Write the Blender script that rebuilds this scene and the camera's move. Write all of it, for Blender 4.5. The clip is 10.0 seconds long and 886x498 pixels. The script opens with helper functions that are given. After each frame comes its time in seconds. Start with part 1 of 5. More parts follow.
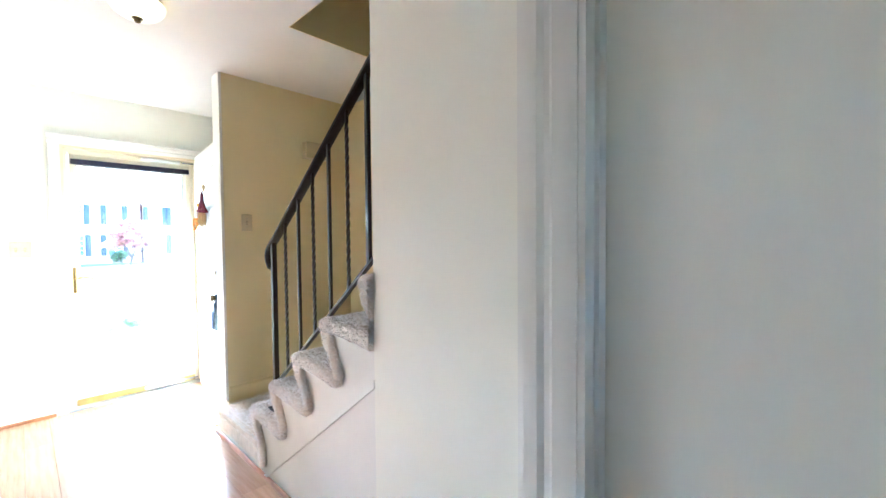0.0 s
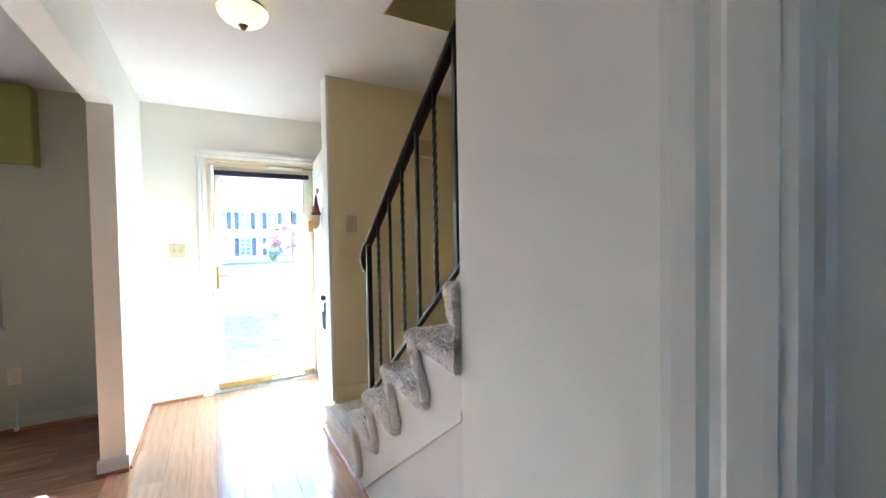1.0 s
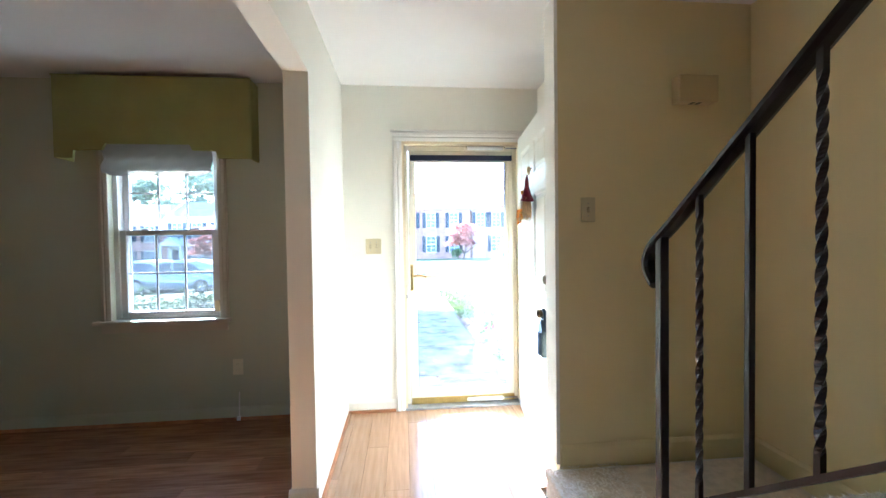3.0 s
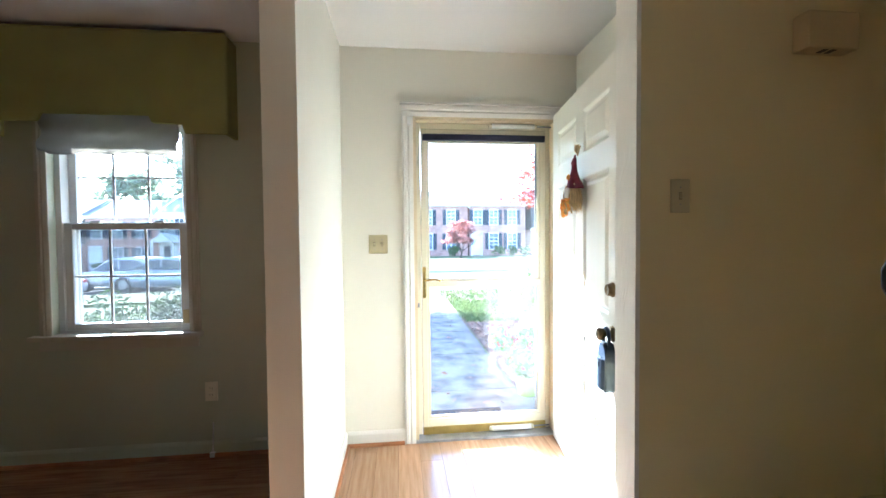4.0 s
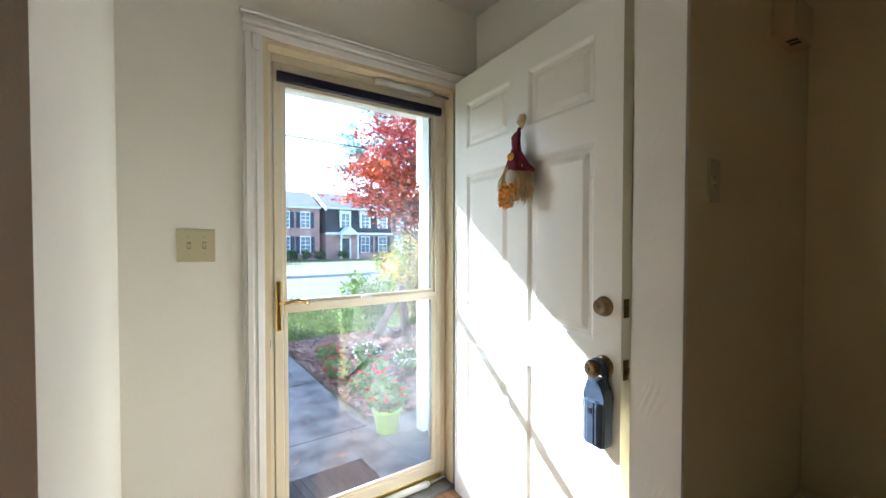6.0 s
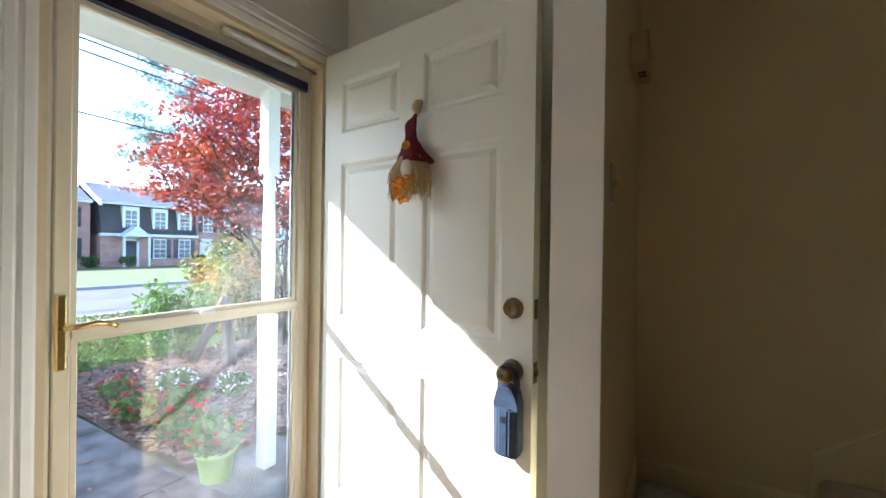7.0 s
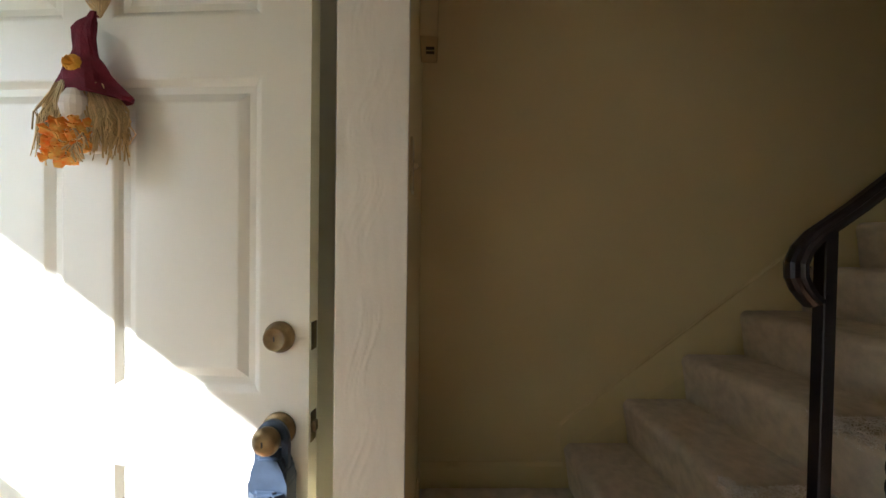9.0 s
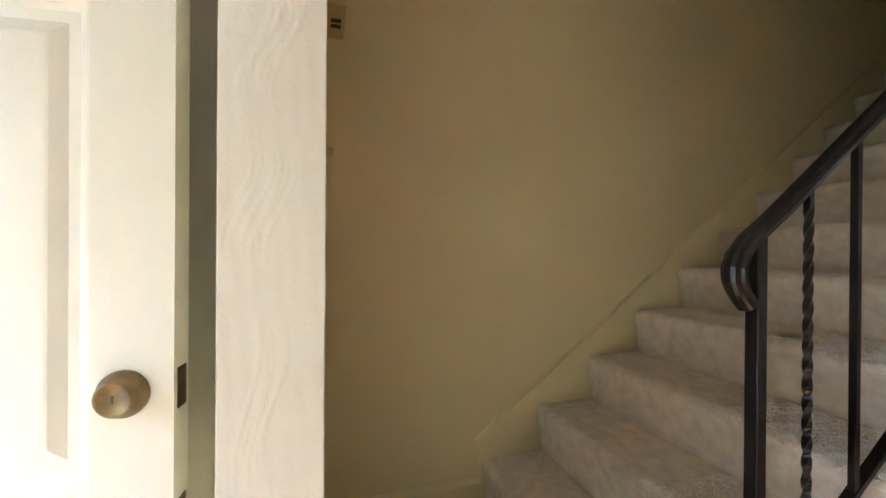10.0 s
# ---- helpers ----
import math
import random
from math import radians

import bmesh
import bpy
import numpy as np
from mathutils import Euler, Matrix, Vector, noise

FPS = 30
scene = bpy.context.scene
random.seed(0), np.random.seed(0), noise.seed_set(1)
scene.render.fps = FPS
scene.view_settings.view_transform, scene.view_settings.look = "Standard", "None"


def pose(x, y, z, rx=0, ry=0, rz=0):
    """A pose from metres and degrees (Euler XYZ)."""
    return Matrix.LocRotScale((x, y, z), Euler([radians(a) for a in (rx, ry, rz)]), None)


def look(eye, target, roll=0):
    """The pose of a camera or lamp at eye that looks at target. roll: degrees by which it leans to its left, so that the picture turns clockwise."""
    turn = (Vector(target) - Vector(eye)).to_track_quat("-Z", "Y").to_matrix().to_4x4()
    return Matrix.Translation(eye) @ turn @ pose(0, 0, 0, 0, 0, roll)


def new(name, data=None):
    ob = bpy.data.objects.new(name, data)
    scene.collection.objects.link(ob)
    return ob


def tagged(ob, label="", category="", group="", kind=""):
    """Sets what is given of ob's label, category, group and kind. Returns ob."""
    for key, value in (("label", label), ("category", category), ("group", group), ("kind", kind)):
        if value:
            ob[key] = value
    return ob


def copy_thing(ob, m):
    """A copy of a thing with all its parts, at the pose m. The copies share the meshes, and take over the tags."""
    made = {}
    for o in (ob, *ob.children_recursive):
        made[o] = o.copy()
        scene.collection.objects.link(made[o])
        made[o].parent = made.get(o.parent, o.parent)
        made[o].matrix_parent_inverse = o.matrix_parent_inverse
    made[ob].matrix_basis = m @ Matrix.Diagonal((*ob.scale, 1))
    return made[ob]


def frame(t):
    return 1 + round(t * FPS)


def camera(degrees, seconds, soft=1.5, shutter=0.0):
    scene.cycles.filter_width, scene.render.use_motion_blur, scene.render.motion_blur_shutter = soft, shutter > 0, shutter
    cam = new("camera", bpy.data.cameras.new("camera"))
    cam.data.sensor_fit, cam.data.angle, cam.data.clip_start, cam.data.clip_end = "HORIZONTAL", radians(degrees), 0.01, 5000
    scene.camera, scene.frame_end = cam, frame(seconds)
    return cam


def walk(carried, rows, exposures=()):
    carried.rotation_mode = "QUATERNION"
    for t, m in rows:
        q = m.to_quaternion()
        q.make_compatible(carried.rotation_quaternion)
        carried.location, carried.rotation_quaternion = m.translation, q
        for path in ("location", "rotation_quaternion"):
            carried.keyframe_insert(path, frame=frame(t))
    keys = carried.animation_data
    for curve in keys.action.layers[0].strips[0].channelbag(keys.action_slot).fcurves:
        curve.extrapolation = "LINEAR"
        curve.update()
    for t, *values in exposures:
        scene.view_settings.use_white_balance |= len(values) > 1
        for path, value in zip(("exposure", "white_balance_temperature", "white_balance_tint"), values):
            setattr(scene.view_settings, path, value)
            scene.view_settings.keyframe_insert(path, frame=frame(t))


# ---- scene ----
cam = camera(95.5, 10.0)
PATH = [
    (0, (0.139, -0.068, 1.317), (1.587, 1.31, 1.254), -0.5),
    (0.5, (0.275, 0.01, 1.308), (1.535, 1.563, 1.254), -0.5),
    (1, (0.385, 0.113, 1.311), (1.382, 1.846, 1.258), -1.0),
    (1.5, (0.413, 0.246, 1.297), (1.126, 2.114, 1.25), -1.0),
    (2, (0.39, 0.494, 1.316), (0.79, 2.453, 1.264), -1.2),
    (2.5, (0.38, 0.72, 1.31), (0.609, 2.707, 1.268), -0.8),
    (3, (0.365, 1.043, 1.291), (0.559, 3.033, 1.244), -0.8),
    (4.3, (0.242, 1.753, 1.286), (0.482, 3.737, 1.226), -0.2),
    (4.5, (0.226, 1.869, 1.269), (0.547, 3.842, 1.229), -0.3),
    (5, (0.154, 2.098, 1.27), (0.725, 4.014, 1.224), -0.2),
    (6.5, (0.011, 2.605, 1.254), (1.478, 3.965, 1.23), 0.3),
    (7, (0.018, 2.748, 1.237), (1.744, 3.758, 1.233), 0.8),
    (7.5, (0.085, 2.813, 1.234), (1.961, 3.504, 1.237), 0.8),
    (8, (0.184, 2.838, 1.236), (2.143, 3.24, 1.243), 0.6),
    (8.5, (0.258, 2.858, 1.244), (2.247, 3.063, 1.252), 0.5),
    (9, (0.342, 2.867, 1.256), (2.341, 2.808, 1.221), 0.8),
    (9.5, (0.42, 2.881, 1.25), (2.395, 2.566, 1.237), 0.8),
    (10, (0.52, 2.916, 1.258), (2.435, 2.34, 1.252), 0.4),
]
EXPOSURES = [(0.0, 5.05, 4550), (1.0, 4.35, 4550), (2.0, 3.95, 4600), (2.8, 3.95, 4700), (4.4, 3.25, 5000), (5.2, 2.85, 5100), (6.5, 2.3, 5200), (8.0, 2.2, 5350), (9.0, 2.6, 5500), (9.5, 3.3, 5350), (10.0, 3.95, 5250)]
walk(cam, [(t, look(eye, target, roll)) for t, eye, target, roll in PATH], [(t, stops, kelvin, 6 if t < 6 else 10) for t, stops, kelvin in EXPOSURES])

# ---- world, sun, exposure ----
SUN_WAY = Vector((-0.53, 1.0, 0.69)).normalized()
world = bpy.data.worlds.new("sky")
scene.world = world
world.use_nodes = True
wn = world.node_tree.nodes
sky = wn.new("ShaderNodeTexSky")
sky.sky_type = "NISHITA"
sky.sun_disc = False
sky.sun_elevation = math.asin(SUN_WAY.z)
sky.sun_rotation = math.atan2(SUN_WAY.x, SUN_WAY.y)
world.node_tree.links.new(sky.outputs[0], wn["Background"].inputs[0])
wn["Background"].inputs[1].default_value = 0.15
sun = new("sun", bpy.data.lights.new("sun", "SUN"))
sun.data.energy, sun.data.angle, sun.data.color = 5.0, radians(0.5), (1.0, 0.93, 0.82)
sun.matrix_world = look(SUN_WAY * 30, (0, 0, 0))


def fill_lamp(name, at, target, w, h, watts):
    """An added fill lamp, unseen, in an opening behind the walk."""
    lamp_data = bpy.data.lights.new(name, "AREA")
    lamp_data.shape, lamp_data.size, lamp_data.size_y = "RECTANGLE", w, h
    lamp_data.energy, lamp_data.color = watts, (1.0, 0.84, 0.66)
    new(name, lamp_data).matrix_world = look(at, target)


# warm fill from behind the camera; no such source is known there
fill_lamp("back_fill_light", (0.5, -1.61, 1.67), (0.5, 0, 1.6), 0.3, 0.13, 0.028)


# ---- materials ----
def mat(name, color, rough=0.6, metal=0.0, vary=0.06, scale=6.0, bump=0.0, bump_scale=120.0, stretch=(1, 1, 1),
        second=None, fine=0.03, per_object=0.0, per_island=0.0, coat=0.0, sheen=0.0, leaf=0.0):
    m = bpy.data.materials.new(name)
    m.use_nodes = True
    nt = m.node_tree
    b = nt.nodes["Principled BSDF"]
    b.inputs["Roughness"].default_value, b.inputs["Metallic"].default_value = rough, metal
    b.inputs["Coat Weight"].default_value = coat
    b.inputs["Coat Roughness"].default_value = 0.15
    b.inputs["Sheen Weight"].default_value = sheen
    tc = nt.nodes.new("ShaderNodeTexCoord")
    mp = nt.nodes.new("ShaderNodeMapping")
    mp.inputs["Scale"].default_value = stretch
    nt.links.new(tc.outputs["Object"], mp.inputs[0])
    big = nt.nodes.new("ShaderNodeTexNoise")
    big.inputs["Scale"].default_value, big.inputs["Detail"].default_value = scale, 4
    small = nt.nodes.new("ShaderNodeTexNoise")
    small.inputs["Scale"].default_value, small.inputs["Detail"].default_value = bump_scale, 3
    for n in (big, small):
        nt.links.new(mp.outputs[0], n.inputs["Vector"])
    mix = nt.nodes.new("ShaderNodeMix")
    mix.data_type = "RGBA"
    dark = second or tuple(c * (1 - vary * 2.2) for c in color)
    mix.inputs["A"].default_value, mix.inputs["B"].default_value = (*dark, 1), (*color, 1)
    ramp = nt.nodes.new("ShaderNodeMapRange")
    ramp.inputs["From Min"].default_value, ramp.inputs["From Max"].default_value = 0.32, 0.62
    nt.links.new(big.outputs["Fac"], ramp.inputs["Value"])
    nt.links.new(ramp.outputs[0], mix.inputs["Factor"])
    hsv = nt.nodes.new("ShaderNodeHueSaturation")
    nt.links.new(mix.outputs["Result"], hsv.inputs["Color"])
    val = nt.nodes.new("ShaderNodeMapRange")
    val.inputs["To Min"].default_value, val.inputs["To Max"].default_value = 1 - fine, 1 + fine
    nt.links.new(small.outputs["Fac"], val.inputs["Value"])
    last = val.outputs[0]
    for amount, node_type, socket in ((per_object, "ShaderNodeObjectInfo", "Random"), (per_island, "ShaderNodeNewGeometry", "Random Per Island")):
        if amount:
            info = nt.nodes.new(node_type)
            r = nt.nodes.new("ShaderNodeMapRange")
            r.inputs["To Min"].default_value, r.inputs["To Max"].default_value = 1 - amount, 1 + amount
            nt.links.new(info.outputs[socket], r.inputs["Value"])
            mul = nt.nodes.new("ShaderNodeMath")
            mul.operation = "MULTIPLY"
            nt.links.new(last, mul.inputs[0])
            nt.links.new(r.outputs[0], mul.inputs[1])
            last = mul.outputs[0]
    nt.links.new(last, hsv.inputs["Value"])
    nt.links.new(hsv.outputs[0], b.inputs["Base Color"])
    if leaf:
        through_light = nt.nodes.new("ShaderNodeBsdfTranslucent")
        nt.links.new(hsv.outputs[0], through_light.inputs[0])
        both = nt.nodes.new("ShaderNodeMixShader")
        both.inputs[0].default_value = leaf
        nt.links.new(b.outputs[0], both.inputs[1])
        nt.links.new(through_light.outputs[0], both.inputs[2])
        nt.links.new(both.outputs[0], nt.nodes["Material Output"].inputs[0])
    if bump:
        bp = nt.nodes.new("ShaderNodeBump")
        bp.inputs["Strength"].default_value, bp.inputs["Distance"].default_value = bump, 0.003
        nt.links.new(small.outputs["Fac"], bp.inputs["Height"])
        nt.links.new(bp.outputs[0], b.inputs["Normal"])
    return m


def glass_mat(name, dust, smears, sun_haze=None):
    """Clear glass with Fresnel gloss and a thin, smeared film of dust that scatters sunlight, plus an optional painted
    cloud of sunlit haze.
    """
    m = bpy.data.materials.new(name)
    m.use_nodes = True
    nt = m.node_tree
    nt.nodes.remove(nt.nodes["Principled BSDF"])
    out = nt.nodes["Material Output"]
    clear = nt.nodes.new("ShaderNodeBsdfTransparent")
    film = nt.nodes.new("ShaderNodeBsdfTranslucent")
    film.inputs[0].default_value = (0.9, 0.93, 0.97, 1)
    tc = nt.nodes.new("ShaderNodeTexCoord")
    smear = nt.nodes.new("ShaderNodeTexNoise")
    smear.inputs["Scale"].default_value, smear.inputs["Detail"].default_value, smear.inputs["Distortion"].default_value = 3.2, 6, 1.6
    nt.links.new(tc.outputs["Object"], smear.inputs["Vector"])
    amount = nt.nodes.new("ShaderNodeMapRange")
    amount.inputs["From Min"].default_value, amount.inputs["From Max"].default_value = 0.5, 0.74
    amount.inputs["To Min"].default_value, amount.inputs["To Max"].default_value = dust * 0.65, smears
    nt.links.new(smear.outputs["Fac"], amount.inputs["Value"])
    film_amount = amount.outputs[0]
    if sun_haze:
        # painted haze of the sunlit glass: its centre and half sizes on the pane
        (cx, cz), (rx, rz) = sun_haze
        place = nt.nodes.new("ShaderNodeMapping")
        place.inputs["Location"].default_value = (-cx / rx, 0, -cz / rz)
        place.inputs["Scale"].default_value = (1 / rx, 0, 1 / rz)
        nt.links.new(tc.outputs["Object"], place.inputs[0])
        away = nt.nodes.new("ShaderNodeVectorMath")
        away.operation = "LENGTH"
        nt.links.new(place.outputs[0], away.inputs[0])
        ragged = nt.nodes.new("ShaderNodeMath")
        ragged.operation, ragged.inputs[1].default_value = "MULTIPLY_ADD", 1.3
        nt.links.new(smear.outputs["Fac"], ragged.inputs[0])
        nt.links.new(away.outputs["Value"], ragged.inputs[2])
        cloud = nt.nodes.new("ShaderNodeMapRange")
        cloud.inputs["From Min"].default_value, cloud.inputs["From Max"].default_value = 1.65, 1.3
        cloud.inputs["To Min"].default_value, cloud.inputs["To Max"].default_value = dust * 0.6, smears
        nt.links.new(ragged.outputs[0], cloud.inputs["Value"])
        streaks = nt.nodes.new("ShaderNodeTexNoise")
        streaks.inputs["Scale"].default_value, streaks.inputs["Detail"].default_value, streaks.inputs["Distortion"].default_value = 7.0, 4, 2.5
        nt.links.new(tc.outputs["Object"], streaks.inputs["Vector"])
        uneven = nt.nodes.new("ShaderNodeMapRange")
        uneven.inputs["From Min"].default_value, uneven.inputs["From Max"].default_value = 0.38, 0.66
        uneven.inputs["To Min"].default_value, uneven.inputs["To Max"].default_value = 0.25, 1.7
        nt.links.new(streaks.outputs["Fac"], uneven.inputs["Value"])
        patchy = nt.nodes.new("ShaderNodeMath")
        patchy.operation = "MULTIPLY"
        nt.links.new(cloud.outputs[0], patchy.inputs[0])
        nt.links.new(uneven.outputs[0], patchy.inputs[1])
        film_amount = patchy.outputs[0]
    dusty = nt.nodes.new("ShaderNodeMixShader")
    nt.links.new(film_amount, dusty.inputs[0])
    nt.links.new(clear.outputs[0], dusty.inputs[1])
    nt.links.new(film.outputs[0], dusty.inputs[2])
    gloss = nt.nodes.new("ShaderNodeBsdfGlossy")
    gloss.inputs["Roughness"].default_value = 0.02
    facing = nt.nodes.new("ShaderNodeLayerWeight")
    facing.inputs["Blend"].default_value = 0.5
    power = nt.nodes.new("ShaderNodeMath")
    power.operation, power.inputs[1].default_value = "POWER", 5.0
    nt.links.new(facing.outputs["Facing"], power.inputs[0])
    fres = nt.nodes.new("ShaderNodeMapRange")
    fres.inputs["To Min"].default_value, fres.inputs["To Max"].default_value = 0.045, 1.0
    nt.links.new(power.outputs[0], fres.inputs["Value"])
    mix = nt.nodes.new("ShaderNodeMixShader")
    nt.links.new(fres.outputs[0], mix.inputs[0])
    nt.links.new(dusty.outputs[0], mix.inputs[1])
    nt.links.new(gloss.outputs[0], mix.inputs[2])
    nt.links.new(mix.outputs[0], out.inputs[0])
    return m


def glow_mat(name, color, strength):
    m = bpy.data.materials.new(name)
    m.use_nodes = True
    b = m.node_tree.nodes["Principled BSDF"]
    b.inputs["Base Color"].default_value = (0.82, 0.70, 0.45, 1)
    b.inputs["Roughness"].default_value = 0.35
    b.inputs["Emission Color"].default_value = (*color, 1)
    b.inputs["Emission Strength"].default_value = strength
    n = m.node_tree.nodes.new("ShaderNodeTexNoise")
    n.inputs["Scale"].default_value = 9
    r = m.node_tree.nodes.new("ShaderNodeMapRange")
    r.inputs["To Min"].default_value, r.inputs["To Max"].default_value = strength * 0.6, strength * 1.3
    m.node_tree.links.new(n.outputs["Fac"], r.inputs["Value"])
    m.node_tree.links.new(r.outputs[0], b.inputs["Emission Strength"])
    return m


WALL = mat("wall_paint", (0.88, 0.86, 0.76), 0.7, vary=0.015, scale=1.7, bump=0.15, bump_scale=260, fine=0.012)
STAIRWALL = mat("stairwell_paint", (0.84, 0.73, 0.42), 0.65, vary=0.03, scale=1.3, bump=0.18, bump_scale=240, fine=0.015)
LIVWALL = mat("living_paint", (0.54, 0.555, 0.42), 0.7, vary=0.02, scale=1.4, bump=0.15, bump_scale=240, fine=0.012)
CEIL = mat("ceiling_paint", (0.80, 0.79, 0.76), 0.85, vary=0.015, scale=2.0, bump=0.25, bump_scale=180, fine=0.015)
TRIM = mat("trim_paint", (0.80, 0.78, 0.72), 0.38, vary=0.02, scale=5, bump=0.06, bump_scale=90, fine=0.01)
BRUSHED = mat("brushed_trim_paint", (0.88, 0.86, 0.79), 0.45, vary=0.02, scale=4, bump=0.1, bump_scale=150, fine=0.01)
DOORPAINT = mat("door_paint", (0.84, 0.82, 0.73), 0.32, vary=0.015, scale=4, bump=0.06, bump_scale=70, fine=0.01, stretch=(1, 1, 0.25))
ALMOND = mat("almond_enamel", (0.80, 0.74, 0.57), 0.35, vary=0.02, scale=5, fine=0.01)
# almond made golder; warm reflected light is put into the colour
WARMLIT_JAMB = mat("warmlit_jamb_enamel", (0.76, 0.65, 0.43), 0.4, vary=0.03, scale=6, fine=0.015)
BRASSY = mat("gold_anodised", (0.50, 0.38, 0.12), 0.35, 0.7, vary=0.1, scale=14)
BRASS = mat("polished_brass", (0.75, 0.56, 0.22), 0.22, 1.0, vary=0.05, scale=20)
OLDBRASS = mat("tarnished_brass", (0.25, 0.18, 0.095), 0.35, 1.0, vary=0.2, scale=40, bump=0.08)
NAVY = mat("navy_cassette", (0.012, 0.014, 0.045), 0.4, vary=0.1)
IRON = mat("wrought_iron", (0.010, 0.007, 0.010), 0.3, 0.0, vary=0.15, scale=30, bump=0.12, bump_scale=160)
LAMINATE = mat("laminate_plank", (0.47, 0.285, 0.16), 0.2, vary=0.12, scale=5, bump=0.03, bump_scale=70, stretch=(9, 0.7, 1), second=(0.36, 0.20, 0.10), fine=0.08, per_object=0.14, coat=0.15)
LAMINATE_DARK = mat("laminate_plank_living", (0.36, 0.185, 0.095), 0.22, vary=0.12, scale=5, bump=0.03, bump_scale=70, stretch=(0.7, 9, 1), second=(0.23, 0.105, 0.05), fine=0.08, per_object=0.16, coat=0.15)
SHOE = mat("stained_shoe_moulding", (0.42, 0.17, 0.06), 0.4, vary=0.15, scale=9, fine=0.06)
SUBFLOOR = mat("subfloor", (0.08, 0.05, 0.03), 0.9)
CARPET = mat("shag_carpet", (0.80, 0.71, 0.61), 0.95, vary=0.08, scale=24, bump=0.5, bump_scale=420, fine=0.14, sheen=0.15)
FIBRE = mat("carpet_fibre", (0.95, 0.92, 0.89), 0.95, vary=0.04, scale=30, per_island=0.12, leaf=0.5)
IVORY = mat("ivory_plastic", (0.58, 0.52, 0.32), 0.35, vary=0.02)
IVORY_DARK = mat("ivory_slot", (0.30, 0.27, 0.18), 0.5)
PALEIVORY = mat("pale_ivory_plastic", (0.80, 0.75, 0.58), 0.35, vary=0.02)
TAN = mat("tan_plastic", (0.62, 0.50, 0.27), 0.45, vary=0.03)
BLACK = mat("black_plastic", (0.01, 0.01, 0.012), 0.4)
VALANCE = mat("olive_gold_fabric", (0.34, 0.33, 0.11), 0.85, vary=0.05, scale=5, bump=0.4, bump_scale=500, fine=0.06)
SHADE = mat("grey_linen", (0.38, 0.36, 0.32), 0.9, vary=0.05, scale=4, bump=0.4, bump_scale=480, fine=0.06)
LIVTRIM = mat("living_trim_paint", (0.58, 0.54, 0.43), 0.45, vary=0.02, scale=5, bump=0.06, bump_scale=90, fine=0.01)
VINYL = mat("white_vinyl", (0.80, 0.80, 0.78), 0.3, vary=0.01)
PEWTER = mat("lockbox_coat", (0.05, 0.072, 0.115), 0.42, 0.35, vary=0.12, scale=30, bump=0.05, bump_scale=300)
GREYMETAL = mat("mill_aluminium", (0.42, 0.43, 0.45), 0.45, 0.6, vary=0.15, scale=12)


def screen_mat(name, shade):
    """Fine dark insect mesh, too fine to see, that dims what lies behind it."""
    m = bpy.data.materials.new(name)
    m.use_nodes = True
    nt = m.node_tree
    b = nt.nodes["Principled BSDF"]
    b.inputs["Base Color"].default_value, b.inputs["Roughness"].default_value = (0.02, 0.022, 0.024, 1), 0.6
    clear, mix = nt.nodes.new("ShaderNodeBsdfTransparent"), nt.nodes.new("ShaderNodeMixShader")
    mix.inputs[0].default_value = shade
    nt.links.new(clear.outputs[0], mix.inputs[1])
    nt.links.new(b.outputs[0], mix.inputs[2])
    nt.links.new(mix.outputs[0], nt.nodes["Material Output"].inputs[0])
    return m


MESH = screen_mat("insect_mesh", 0.4)
# the pane's cloud stands in for the area that direct sun strikes
GLASS = glass_mat("pane_glass", 0.005, 0.014, ((0.68, 0.78), (0.34, 0.66)))
HAZYGLASS = glass_mat("hazy_window_glass", 0.007, 0.012)
LAMPGLASS = glow_mat("alabaster_glass", (1.0, 0.72, 0.26), 0.09)
BURGUNDY = mat("burgundy_felt", (0.17, 0.012, 0.028), 0.9, vary=0.15, scale=30, bump=0.4, bump_scale=300, fine=0.1)
STRAW = mat("raffia_straw", (0.70, 0.52, 0.26), 0.7, vary=0.1, scale=40, per_island=0.25)
GOLDFELT = mat("gold_felt", (0.75, 0.36, 0.03), 0.85)
ORANGE = mat("orange_cloth", (0.88, 0.24, 0.015), 0.85, vary=0.25, scale=60, second=(0.85, 0.55, 0.12))
MUSLIN = mat("muslin", (0.76, 0.70, 0.62), 0.9)
# outdoors
CONCRETE = mat("concrete", (0.20, 0.195, 0.19), 0.85, vary=0.3, scale=4.5, bump=0.6, bump_scale=160, fine=0.2)
MULCH = mat("mulch", (0.12, 0.075, 0.06), 0.95, vary=0.3, scale=18, bump=1.0, bump_scale=90, fine=0.35)
GRASS = mat("lawn", (0.12, 0.15, 0.045), 0.95, vary=0.2, scale=0.8, bump=1.0, bump_scale=60, second=(0.09, 0.10, 0.04), fine=0.35)
BLADE = mat("grass_blade", (0.14, 0.19, 0.055), 0.8, per_island=0.4, leaf=0.3)
ASPHALT = mat("asphalt", (0.11, 0.108, 0.105), 0.9, vary=0.12, scale=0.7, bump=0.4, bump_scale=80, fine=0.1)
KERB = mat("kerb_concrete", (0.40, 0.39, 0.37), 0.9, vary=0.1)
WHITEWOOD = mat("white_exterior_paint", (0.80, 0.79, 0.76), 0.5, vary=0.03)
# brick lightened to carry the veiling glare over the far houses
WASHED_BRICK = mat("washed_red_brick", (0.52, 0.30, 0.24), 0.9, vary=0.16, scale=1.4, fine=0.14, bump_scale=9, stretch=(1, 1, 3))
SLATE = mat("dark_shingle", (0.045, 0.045, 0.05), 0.85, vary=0.15, scale=2, fine=0.2, bump_scale=8, stretch=(1, 1, 3))
